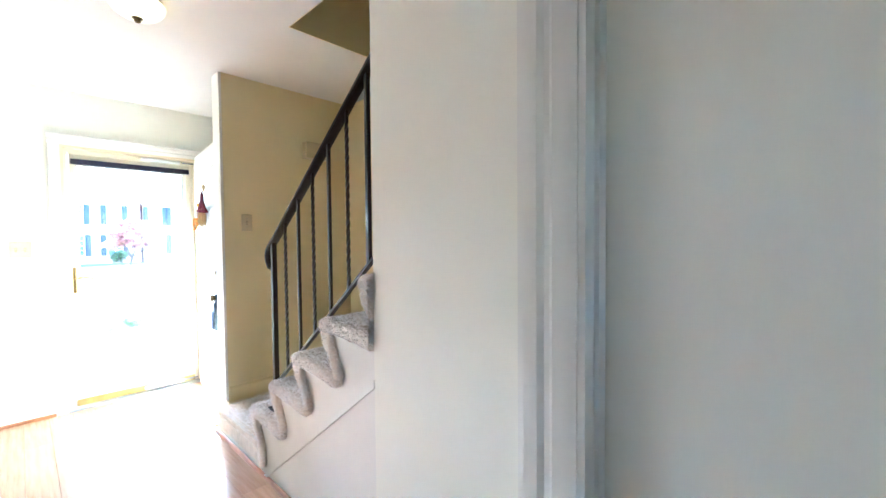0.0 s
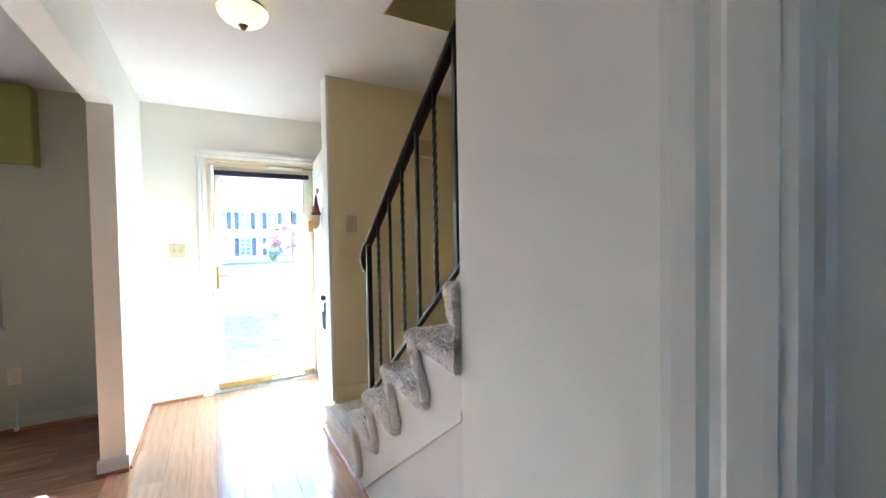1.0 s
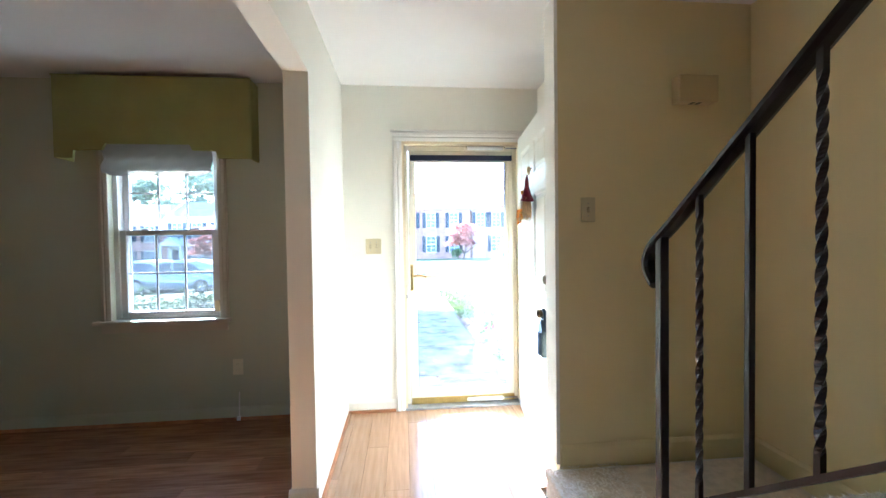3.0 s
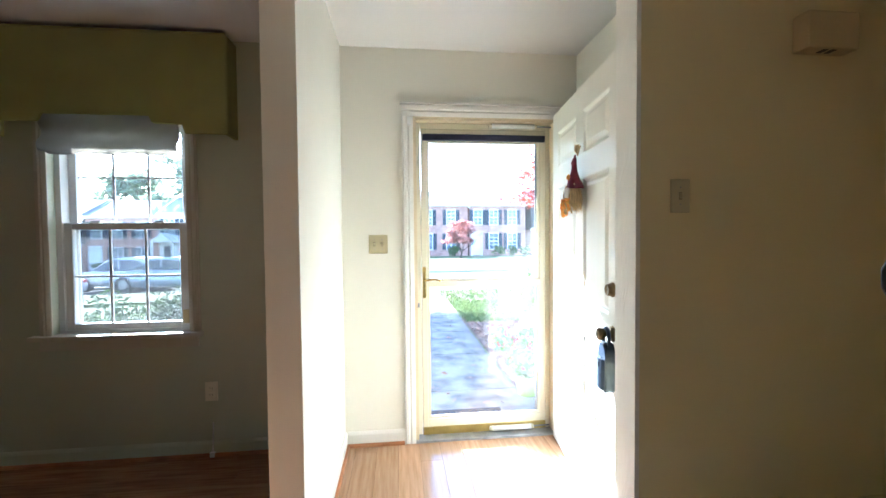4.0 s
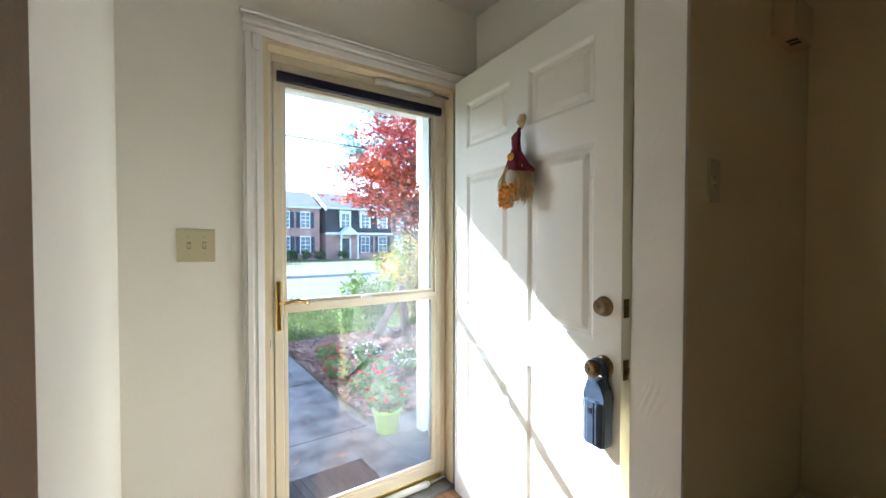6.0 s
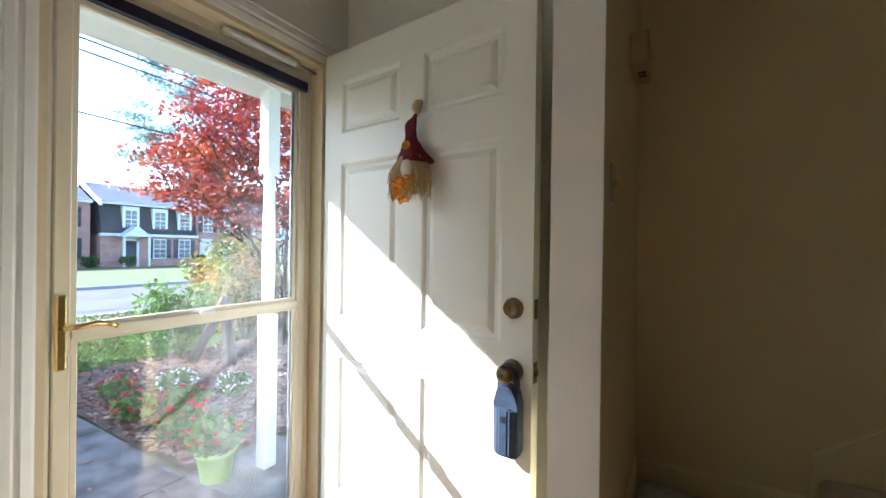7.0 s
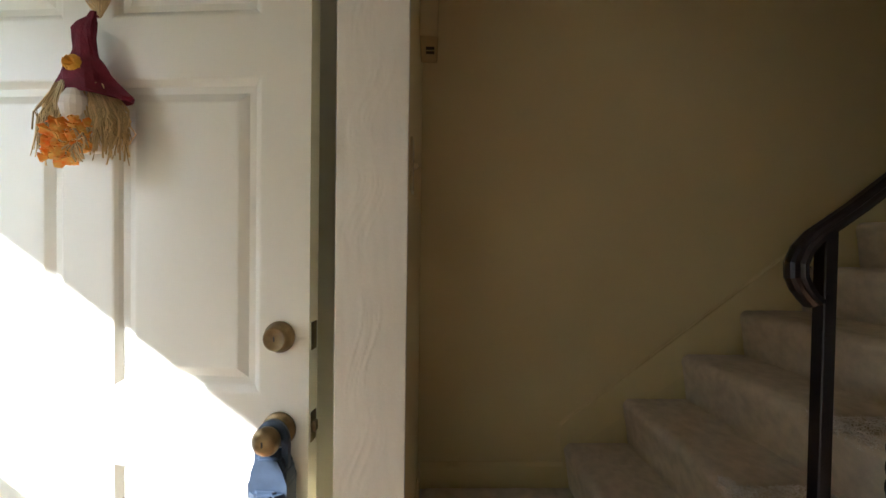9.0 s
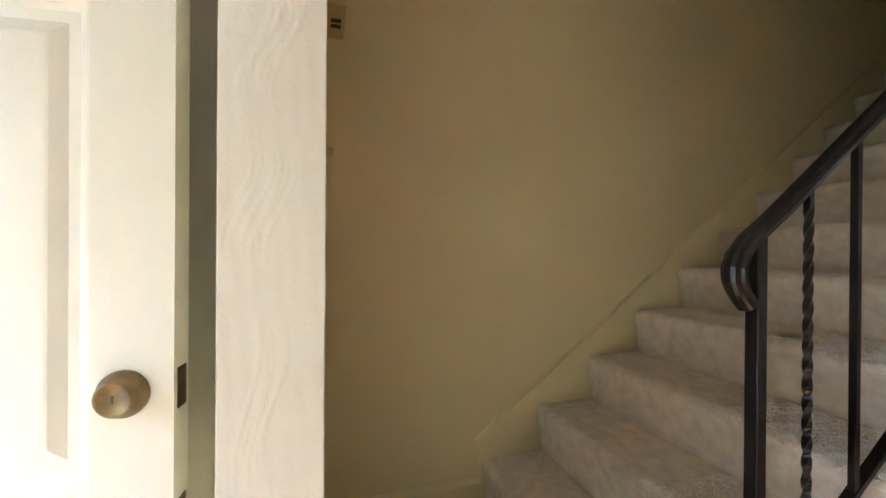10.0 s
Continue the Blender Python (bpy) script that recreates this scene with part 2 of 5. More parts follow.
# roof lightened for the same glare
WASHED_ROOF = mat("washed_grey_shingle_roof", (0.22, 0.22, 0.25), 0.9, vary=0.12, scale=1.2, fine=0.12, bump_scale=7)
SHUTTER = mat("navy_shutter", (0.02, 0.03, 0.05), 0.5)
DARKGLASS = mat("house_window_glass", (0.10, 0.13, 0.17), 0.08, coat=0.3)
REDLEAF = mat("maple_leaf", (0.22, 0.025, 0.03), 0.55, per_island=0.6, vary=0.3, scale=1.1, second=(0.45, 0.10, 0.02), leaf=0.3)
GREENLEAF = mat("shrub_leaf", (0.11, 0.20, 0.05), 0.6, per_island=0.4, vary=0.25, scale=2, leaf=0.45)
BUSHLEAF = mat("evergreen_bush_leaf", (0.05, 0.10, 0.035), 0.6, per_island=0.4, vary=0.25, scale=2, leaf=0.2)
PALELEAF = mat("autumn_shrub_leaf", (0.17, 0.25, 0.06), 0.6, per_island=0.45, vary=0.5, scale=2.6, second=(0.46, 0.20, 0.035), leaf=0.4)
# distant foliage painted paler and bluer than leaves are, for haze and glare
HAZED_FARLEAF = mat("hazed_far_leaf", (0.26, 0.32, 0.20), 0.8, per_island=0.3, vary=0.25, scale=0.25, leaf=0.45)
HAZED_PINELEAF = mat("hazed_pine_needles", (0.34, 0.45, 0.43), 0.8, per_island=0.3, vary=0.2, scale=0.3, leaf=0.45)
# pale copy of the red leaf; overexposure is put into its colour
WASHED_REDLEAF = mat("washed_red_leaf", (0.55, 0.24, 0.20), 0.6, per_island=0.3, vary=0.2, scale=1.0, leaf=0.45)
BRIGHTLEAF = mat("bedding_leaf", (0.17, 0.29, 0.06), 0.55, per_island=0.35, vary=0.2, scale=6, leaf=0.4)
DEADLEAF = mat("fallen_leaf", (0.29, 0.185, 0.14), 0.8, per_island=0.5, vary=0.3, scale=3, second=(0.20, 0.085, 0.05))
BARK = mat("bark", (0.11, 0.075, 0.055), 0.95, vary=0.25, scale=20, bump=0.7, bump_scale=60, fine=0.2)
REDPETAL = mat("red_petal", (0.60, 0.015, 0.03), 0.6, per_island=0.3)
WHITEPETAL = mat("white_petal", (0.75, 0.75, 0.68), 0.6, per_island=0.1)
POTGREEN = mat("lime_pot", (0.38, 0.56, 0.13), 0.35, vary=0.04)
MAT_RUBBER = mat("door_mat_rubber", (0.022, 0.022, 0.028), 0.9, vary=0.2, scale=30, bump=0.6)
CARWHITE = mat("white_car_paint", (0.72, 0.74, 0.76), 0.2, vary=0.01, coat=0.6)
CARSILVER = mat("silver_car_paint", (0.50, 0.56, 0.60), 0.22, 0.3, vary=0.01, coat=0.6)
CARDARK = mat("dark_car_paint", (0.05, 0.06, 0.08), 0.2, 0.2, coat=0.6)
TYRE = mat("tyre_rubber", (0.015, 0.015, 0.015), 0.9)
RIM = mat("wheel_rim", (0.45, 0.46, 0.48), 0.3, 0.8)


# ---- building helpers ----
def mesh_of(name, bm, material, smooth=False):
    bmesh.ops.recalc_face_normals(bm, faces=bm.faces)
    me = bpy.data.meshes.new(name)
    bm.to_mesh(me)
    bm.free()
    me.materials.append(material)
    if smooth:
        me.polygons.foreach_set("use_smooth", [True] * len(me.polygons))
    return me


def part(name, bm, material, parent, label="", smooth=False):
    ob = new(name, mesh_of(name, bm, material, smooth))
    ob.parent = parent
    if label:
        tagged(ob, label)
    return ob


def solid(name, bm, material, label, category, kind="", group="", smooth=False):
    return tagged(new(name, mesh_of(name, bm, material, smooth)), label, category, group, kind)


def thing(name, at, label, category, group="", kind=""):
    ob = new(name)
    ob.empty_display_size = 0.05
    ob.matrix_basis = at if isinstance(at, Matrix) else Matrix.Translation(at)
    return tagged(ob, label, category, group, kind)


def box(bm, x0, x1, y0, y1, z0, z1):
    m = Matrix.LocRotScale(((x0 + x1) / 2, (y0 + y1) / 2, (z0 + z1) / 2), None, (abs(x1 - x0), abs(y1 - y0), abs(z1 - z0)))
    return bmesh.ops.create_cube(bm, size=1, matrix=m)["verts"]


def boxes(*rows):
    bm = bmesh.new()
    for r in rows:
        box(bm, *r)
    return bm


def soft_box(x0, x1, y0, y1, z0, z1, r=0.004, seg=2):
    bm = boxes((x0, x1, y0, y1, z0, z1))
    bmesh.ops.bevel(bm, geom=list(bm.edges), offset=r, segments=seg, affect="EDGES", profile=0.6)
    return bm


def rod(bm, a, b, r0, r1=None, seg=12):
    a, b = Vector(a), Vector(b)
    turn = (b - a).to_track_quat("Z", "Y").to_matrix().to_4x4()
    m = Matrix.Translation((a + b) / 2) @ turn
    return bmesh.ops.create_cone(bm, cap_ends=True, segments=seg, radius1=r0, radius2=r0 if r1 is None else r1, depth=(b - a).length, matrix=m)["verts"]


def lathe(bm, rows, seg=28, m=Matrix.Identity(4)):
    """Turn a profile of (radius, height) round z."""
    rings = []
    for r, z in rows:
        if r < 1e-5:
            rings.append([bm.verts.new(m @ Vector((0, 0, z)))])
        else:
            rings.append([bm.verts.new(m @ Vector((r * math.cos(2 * math.pi * i / seg), r * math.sin(2 * math.pi * i / seg), z))) for i in range(seg)])
    for a, b in zip(rings, rings[1:]):
        for i in range(seg):
            q = [a[i % len(a)], a[(i + 1) % len(a)], b[(i + 1) % len(b)], b[i % len(b)]]
            q = list(dict.fromkeys(q))
            if len(q) > 2:
                bm.faces.new(q)
    return bm


def prism(bm, outline, axis, lo, hi):
    """Extrude a closed outline of pairs along an axis."""
    def place(p, h):
        return {"x": (h, p[0], p[1]), "y": (p[0], h, p[1]), "z": (p[0], p[1], h)}[axis]
    a = [bm.verts.new(place(p, lo)) for p in outline]
    b = [bm.verts.new(place(p, hi)) for p in outline]
    bm.faces.new(a)
    bm.faces.new(b[::-1])
    for i in range(len(a)):
        j = (i + 1) % len(a)
        bm.faces.new((a[i], b[i], b[j], a[j]))
    return bm


def sweep(bm, path, outline, across=None):
    """Sweep a closed outline of (side, up) pairs along a path of points; across fixes the side."""
    pts = [Vector(p) for p in path]
    rings = []
    for i, p in enumerate(pts):
        d = (pts[min(i + 1, len(pts) - 1)] - pts[max(i - 1, 0)]).normalized()
        side = Vector(across) if across else d.cross(Vector((0, 0, 1)))
        side = side.normalized() if side.length > 1e-3 else Vector((1, 0, 0))
        up = side.cross(d)
        rings.append([bm.verts.new(p + side * u + up * v) for u, v in outline])
    for a, b in zip(rings, rings[1:]):
        for i in range(len(a)):
            j = (i + 1) % len(a)
            bm.faces.new((a[i], a[j], b[j], b[i]))
    bm.faces.new(rings[0][::-1])
    bm.faces.new(rings[-1])
    return bm


def flakes(points, size, flat=False, squeeze=0.6, slim=0.5):
    """Many small leaf-shaped quads round the given points, as one mesh."""
    n = len(points)
    c = np.array(points, float)
    u = np.random.normal(size=(n, 3))
    u[:, 2] *= 0.15 if flat else squeeze
    u /= np.linalg.norm(u, axis=1)[:, None]
    w = np.random.normal(size=(n, 3))
    if flat:
        w[:, 2] *= 0.15
    w -= (w * u).sum(1)[:, None] * u
    w /= np.linalg.norm(w, axis=1)[:, None]
    s = size * np.random.uniform(0.6, 1.4, (n, 1))
    v = np.empty((n, 4, 3))
    v[:, 0], v[:, 1], v[:, 2], v[:, 3] = c - u * s, c - w * s * slim, c + u * s, c + w * s * slim
    bm_mesh = bpy.data.meshes.new("leaves")
    bm_mesh.from_pydata(v.reshape(-1, 3).tolist(), [], [(4 * i, 4 * i + 1, 4 * i + 2, 4 * i + 3) for i in range(n)])
    return bm_mesh


def leafy(name, points, size, material, parent=None, label="", flat=False, slim=0.5):
    me = flakes(points, size, flat, slim=slim)
    me.materials.append(material)
    ob = new(name, me)
    if parent:
        ob.parent = parent
    if label:
        tagged(ob, label)
    return ob


def blob_points(n, centre, radii, shell=0.5):
    d = np.random.normal(size=(n, 3))
    d /= np.linalg.norm(d, axis=1)[:, None]
    r = np.random.uniform(shell, 1.0, (n, 1)) ** 0.7
    return (np.array(centre) + d * r * np.array(radii)).tolist()


# ---- structure ----
CEILING = 2.44
YF = 4.09          # inner face of the front wall
XL, XR = -0.075, 1.03   # hall side walls
OPEN, PIER = 1.345, 3.03   # ends of the opening to the living room
XS = 2.105         # far wall of the staircase
WX0, WX1, WZ0, WZ1 = -1.695, -0.96, 0.745, 2.0   # living room window opening
DX0, DX1, DZ = 0.36, 1.272, 2.03                 # front door opening

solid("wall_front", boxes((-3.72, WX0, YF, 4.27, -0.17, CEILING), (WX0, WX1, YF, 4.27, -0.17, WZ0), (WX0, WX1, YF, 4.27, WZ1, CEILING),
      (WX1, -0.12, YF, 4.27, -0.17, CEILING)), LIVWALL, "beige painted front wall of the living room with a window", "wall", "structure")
solid("wall_entry", boxes((-0.12, DX0, YF, 4.27, -0.17, CEILING), (DX0, DX1, YF, 4.27, DZ, CEILING), (DX1, 1.53, YF, 4.27, -0.17, CEILING),
      (DX0, DX1, YF, 4.27, -0.17, -0.02)), WALL, "cream painted entry wall with the front door opening", "wall", "structure")
solid("wall_hall_left", boxes((XL - 0.118, XL, PIER, YF, 0, CEILING), (XL - 0.118, XL, OPEN, PIER, 2.10, CEILING), (XL - 0.118, XL, -1.6, OPEN, 0, CEILING)),
      WALL, "cream painted hall wall with a wide opening to the living room", "wall", "structure")
JY0, JY1 = -0.47, 0.347
solid("wall_hall_right", boxes((XR, XR + 0.12, JY1, 1.135, 0, CEILING), (XR, XR + 0.12, JY0, JY1, 2.05, CEILING), (XR, XR + 0.12, -1.6, JY0, 0, CEILING)),
      WALL, "cream painted hall wall beside the staircase", "wall", "structure")
solid("wall_stair_end", boxes((1.105, 2.22, 2.915, 3.04, 0, CEILING)), STAIRWALL, "yellowish beige painted wall at the foot of the stairs", "wall", "structure")
solid("wall_stair_side", boxes((XS, 2.22, -2.2, 2.914, 0, 5.0)), STAIRWALL, "yellowish beige painted wall beside the stairs", "wall", "structure")
solid("wall_behind_door", boxes((1.41, 1.53, 3.04, YF, 0, CEILING)), WALL, "cream painted wall behind the open front door", "wall", "structure")
# unseen opening added to the back wall for the fill lamp
solid("wall_back", boxes((-3.72, 0.34, -1.72, -1.6, 0, CEILING), (0.34, 0.66, -1.72, -1.6, 0, 1.6), (0.34, 0.66, -1.72, -1.6, 1.74, CEILING), (0.66, 1.15, -1.72, -1.6, 0, CEILING)),
      WALL, "cream painted wall with an added fill light opening at the back of the hall", "wall", "structure")
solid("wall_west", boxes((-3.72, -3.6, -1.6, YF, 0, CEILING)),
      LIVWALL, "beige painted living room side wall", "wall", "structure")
solid("wall_upper_stair", boxes((1.06, 1.16, -2.2, 2.03, CEILING + 0.28, 5.0), (1.06, 2.22, 2.03, 2.13, CEILING + 0.28, 5.0), (1.06, 2.22, -2.3, -2.2, 0, 5.0)),
      STAIRWALL, "yellowish beige painted upper walls of the stairwell", "wall", "structure")
solid("ceiling", boxes((-3.72, 1.16, -1.72, 4.27, CEILING, CEILING + 0.28), (1.16, 2.22, 2.03, 4.27, CEILING, CEILING + 0.28)),
      CEIL, "white painted ceiling with a stairwell opening", "ceiling", "structure")
solid("trim", boxes((1.165, XS, 2.024, 2.03, CEILING + 0.001, 5.0), (1.16, 1.165, -2.2, 2.03, CEILING + 0.001, 5.0)), STAIRWALL, "yellowish beige painted lining of the stairwell opening", "lining", "structure")
solid("ceiling_upper", boxes((1.06, 2.22, -2.3, 2.13, 5.0, 5.1)), CEIL, "white painted ceiling over the stairwell", "ceiling", "structure")
solid("porch_ceiling", boxes((-0.9, 2.3, 4.28, 5.12, 2.36, 2.42)), WHITEWOOD, "white boarded porch ceiling", "ceiling", "structure")
floor = solid("floor", boxes((-3.72, 2.22, -1.72, 4.27, -0.06, -0.012)), SUBFLOOR, "reddish wood laminate plank floor", "floor", "structure")


def casing_profile(w, t):
    """Section of a stepped colonial casing: (across, out)."""
    return [(0, 0), (w, 0), (w, t * 0.62), (w * 0.9, t * 0.62), (w * 0.86, t), (w * 0.62, t * 0.92), (w * 0.52, t * 0.6), (w * 0.42, t * 0.62), (w * 0.36, t * 0.8), (w * 0.1, t * 0.55), (0, t * 0.4)]


def run(name, outline, axis, lo, hi, material, label, category="trim"):
    return solid(name, prism(bmesh.new(), outline, axis, lo, hi), material, label, category, "structure")


# casing of the front door, mitred at the head
cw = 0.07
prof = casing_profile(cw, 0.021)
trim_bm = bmesh.new()
prism(trim_bm, [(DX0 - a, YF - o) for a, o in prof], "z", 0.0, DZ)
prism(trim_bm, [(DX1 + a, YF - o) for a, o in prof], "z", 0.0, DZ)
prism(trim_bm, [(YF - o, DZ + a) for a, o in prof], "x", DX0 - cw, DX1 + cw)
box(trim_bm, DX0 - cw - 0.008, DX1 + cw + 0.008, YF - 0.030, YF, DZ + cw, DZ + cw + 0.012)
solid("trim", trim_bm, TRIM, "white painted stepped casing round the front door", "door casing", "structure")
solid("trim", boxes((DX0, DX0 + 0.018, YF - 0.004, 4.27, 0, DZ), (DX1 - 0.018, DX1, YF - 0.004, 4.27, 0, DZ), (DX0 + 0.018, DX1 - 0.018, YF - 0.004, 4.27, DZ - 0.018, DZ)),
      WARMLIT_JAMB, "almond painted jamb of the front door, tinted gold for warm reflected light", "door jamb", "structure")
solid("threshold", soft_box(DX0, DX1, YF - 0.02, 4.30, -0.02, 0.014, 0.004), GREYMETAL, "weathered aluminium threshold of the front door", "threshold", "structure")

# hall closet doorway
trim_bm = bmesh.new()
prism(trim_bm, [(XR - o, JY1 + a) for a, o in casing_profile(0.155, 0.026)], "z", 0, 2.05)
prism(trim_bm, [(XR - o, JY0 - a) for a, o in casing_profile(0.155, 0.026)], "z", 0, 2.05)
prism(trim_bm, [(XR - o, 2.05 + a) for a, o in casing_profile(0.155, 0.026)], "y", JY0 - 0.155, JY1 + 0.155)
solid("trim", trim_bm, TRIM, "white painted stepped casing round the hall closet door", "door casing", "structure")
solid("trim", boxes((XR - 0.004, XR + 0.12, JY1 - 0.018, JY1, 0, 2.032), (XR - 0.004, XR + 0.12, JY0, JY0 + 0.018, 0, 2.032), (XR - 0.004, XR + 0.12, JY0, JY1, 2.032, 2.05),
      (XR + 0.045, XR + 0.084, JY1 - 0.030, JY1 - 0.018, 0, 2.02)), TRIM, "white painted jamb of the hall closet door", "door jamb", "structure")
closet = thing("door_2", (XR + 0.086, JY0 + 0.02, 0.01), "closed flush closet door painted white", "door", kind="structure")
part("leaf", soft_box(0, 0.033, 0, JY1 - JY0 - 0.04, 0, 2.02, 0.003), DOORPAINT, closet)

# textured post face at the end of the stair wall
solid("trim", soft_box(1.088, 1.106, 2.911, 3.044, 0.19, CEILING - 0.001, 0.003), BRUSHED, "white end board with brushed wavy plaster texture", "end board", "structure")
rng = random.Random(4)
strokes = []
for g_i in range(9):
    zc, yc = 0.36 + g_i * 0.232 + rng.uniform(-0.03, 0.03), 2.95 + rng.uniform(0, 0.03)
    hh, ww = rng.uniform(0.09, 0.14), rng.uniform(0.012, 0.022)
    for q in range(rng.randint(4, 7)):
        strokes.append((yc + 0.0082 * q + rng.uniform(-0.001, 0.001), zc + rng.uniform(-0.015, 0.015), hh * rng.uniform(0.7, 1.05), ww))
wavy = bmesh.new()
ny, nz = 44, 520
sheet = []
for j in range(nz + 1):
    z = 0.2 + (CEILING - 0.205) * j / nz
    r = []
    for i in range(ny + 1):
        y = 2.913 + 0.129 * i / ny
        lift = 0.0005 * noise.noise((y * 60, z * 14, 2))
        for yc, zc, hh, ww in strokes:
            u = (z - zc) / hh
            if abs(u) < 1:
                d = (y - yc + ww * math.sin(u * 2.4)) / 0.0017
                if abs(d) < 3:
                    lift += 0.0009 * math.exp(-d * d) * (1 - u * u)
        r.append(wavy.verts.new((1.0876 - lift, y, z)))
    sheet.append(r)
for a, b in zip(sheet, sheet[1:]):
    for i in range(ny):
        wavy.faces.new((a[i], b[i], b[i + 1], a[i + 1]))
solid("trim", wavy, BRUSHED, "wavy brush strokes standing out of the white end board", "plaster relief", "structure", smooth=True)

# baseboards, stained shoe mouldings
BB = [(0, 0), (0.013, 0), (0.013, 0.072), (0.009, 0.082), (0.004, 0.09), (0, 0.09)]
SH = [(0.013, 0), (0.028, 0), (0.026, 0.010), (0.020, 0.017), (0.013, 0.019)]


def base(lo, hi, axis, face, sign, z=0.0, shoe=True, material=TRIM):
    """A baseboard with its shoe along x or y, on the wall face, standing out by sign."""
    for pr, mt, nm, lb in ((BB, material, "baseboard", "white painted baseboard"), (SH, SHOE, "shoe_moulding", "reddish stained wooden shoe moulding along the baseboard")):
        if nm == "shoe_moulding" and not shoe:
            continue
        run(nm, [(face + sign * a, z + b) for a, b in pr], axis, lo, hi, mt, lb, "baseboard" if mt is material else "moulding")


base(XL + 0.013, DX0 - cw, "x", YF, -1)
base(PIER, YF, "y", XL, 1)
base(XL - 0.118 - 0.013, XL + 0.013, "x", PIER, -1)
base(-1.6, OPEN, "y", XL, 1)
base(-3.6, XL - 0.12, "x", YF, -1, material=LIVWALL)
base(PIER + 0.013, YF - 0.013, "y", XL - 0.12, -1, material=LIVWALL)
base(JY1 + 0.155, 1.135, "y", XR, -1)
base(3.06, YF, "y", 1.41, -1)
base(1.11, XS, "x", 2.915, -1, 0.195, shoe=False, material=STAIRWALL)
base(2.27, 2.902, "y", XS, -1, 0.195, shoe=False, material=STAIRWALL)

# ---- staircase ----
RISE, RUN, NOSE, LAND = 0.199, 0.26, 2.268, 0.174
stairs = thing("staircase", (1.5, 2.5, 0), "carpeted staircase with a low bottom landing and white side panel", "staircase")
ins = Matrix.Translation((-1.5, -2.5, 0))


def shift(bm):
    bmesh.ops.transform(bm, matrix=ins, verts=bm.verts)
    return bm


def carpet_wrap(x0, x1, y_back, y_nose, z_top, z_bottom, nx=30, amp=0.0028):
    """A carpeted step: tread, rounded nosing and riser as one rough skin."""
    prof = [(y_back, z_top)]
    n = 10
    for i in range(1, n):
        prof.append((y_back + (y_nose - 0.034 - y_back) * i / n, z_top))
    for i in range(7):
        a = math.pi / 2 - math.pi * 0.5 * i / 6
        prof.append((y_nose - 0.034 + 0.034 * math.cos(a), z_top - 0.034 + 0.034 * math.sin(a)))
    for i in range(1, 9):
        prof.append((y_nose - 0.026 * (i / 8) ** 0.8, z_top - 0.034 + (z_bottom - z_top + 0.034) * i / 8))
    bm = bmesh.new()
    rows = []
    for i in range(nx + 1):
        x = x0 + (x1 - x0) * i / nx
        rows.append([bm.verts.new((x, y + amp * noise.noise((x * 60, y * 60, z * 60)), z + amp * noise.noise((x * 55 + 9, y * 55, z * 55)))) for y, z in prof])
    for a, b in zip(rows, rows[1:]):
        for j in range(len(prof) - 1):
            bm.faces.new((a[j], b[j], b[j + 1], a[j + 1]))
    return bm


def pillow(bm, outline, x_face, x_back, puff):
    """A padded shape: a smoothed outline of (y, z) pairs that bulges out towards x_face."""
    n = len(outline)
    ring = []
    for i in range(n):
        p = [Vector(outline[(i + q) % n]) for q in (-1, 0, 1, 2)]
        for s in range(5):
            t = s / 5
            ring.append(0.5 * (2 * p[1] + (p[2] - p[0]) * t + (2 * p[0] - 5 * p[1] + 4 * p[2] - p[3]) * t * t + (3 * p[1] - p[0] - 3 * p[2] + p[3]) * t ** 3))
    m = len(ring)
    inward = []
    for i in range(m):
        d = (ring[(i + 1) % m] - ring[i - 1]).normalized()
        inward.append(Vector((-d.y, d.x)))
    area = sum(ring[i].x * ring[(i + 1) % m].y - ring[(i + 1) % m].x * ring[i].y for i in range(m))
    sign = 1 if area > 0 else -1
    layers = []
    for x, inset in ((x_back, 0.0), (x_face + puff, 0.0), (x_face + puff * 0.4, puff * 0.25), (x_face + puff * 0.1, puff * 0.6), (x_face, puff)):
        row = []
        for p, w in zip(ring, inward):
            q = p + w * sign * inset
            v = Vector((x, q.x, q.y))
            v += Vector((noise.noise(v * 70), noise.noise(v * 70 + Vector((7, 0, 0))), noise.noise(v * 70 + Vector((0, 9, 0))))) * 0.0022
            row.append(bm.verts.new(v))
        layers.append(row)
    for a, b in zip(layers, layers[1:]):
        for i in range(m):
            bm.faces.new((a[i], a[(i + 1) % m], b[(i + 1) % m], b[i]))
    bmesh.ops.triangulate(bm, faces=[bm.faces.new(layers[-1]), bm.faces.new(layers[0][::-1])])
    return bm


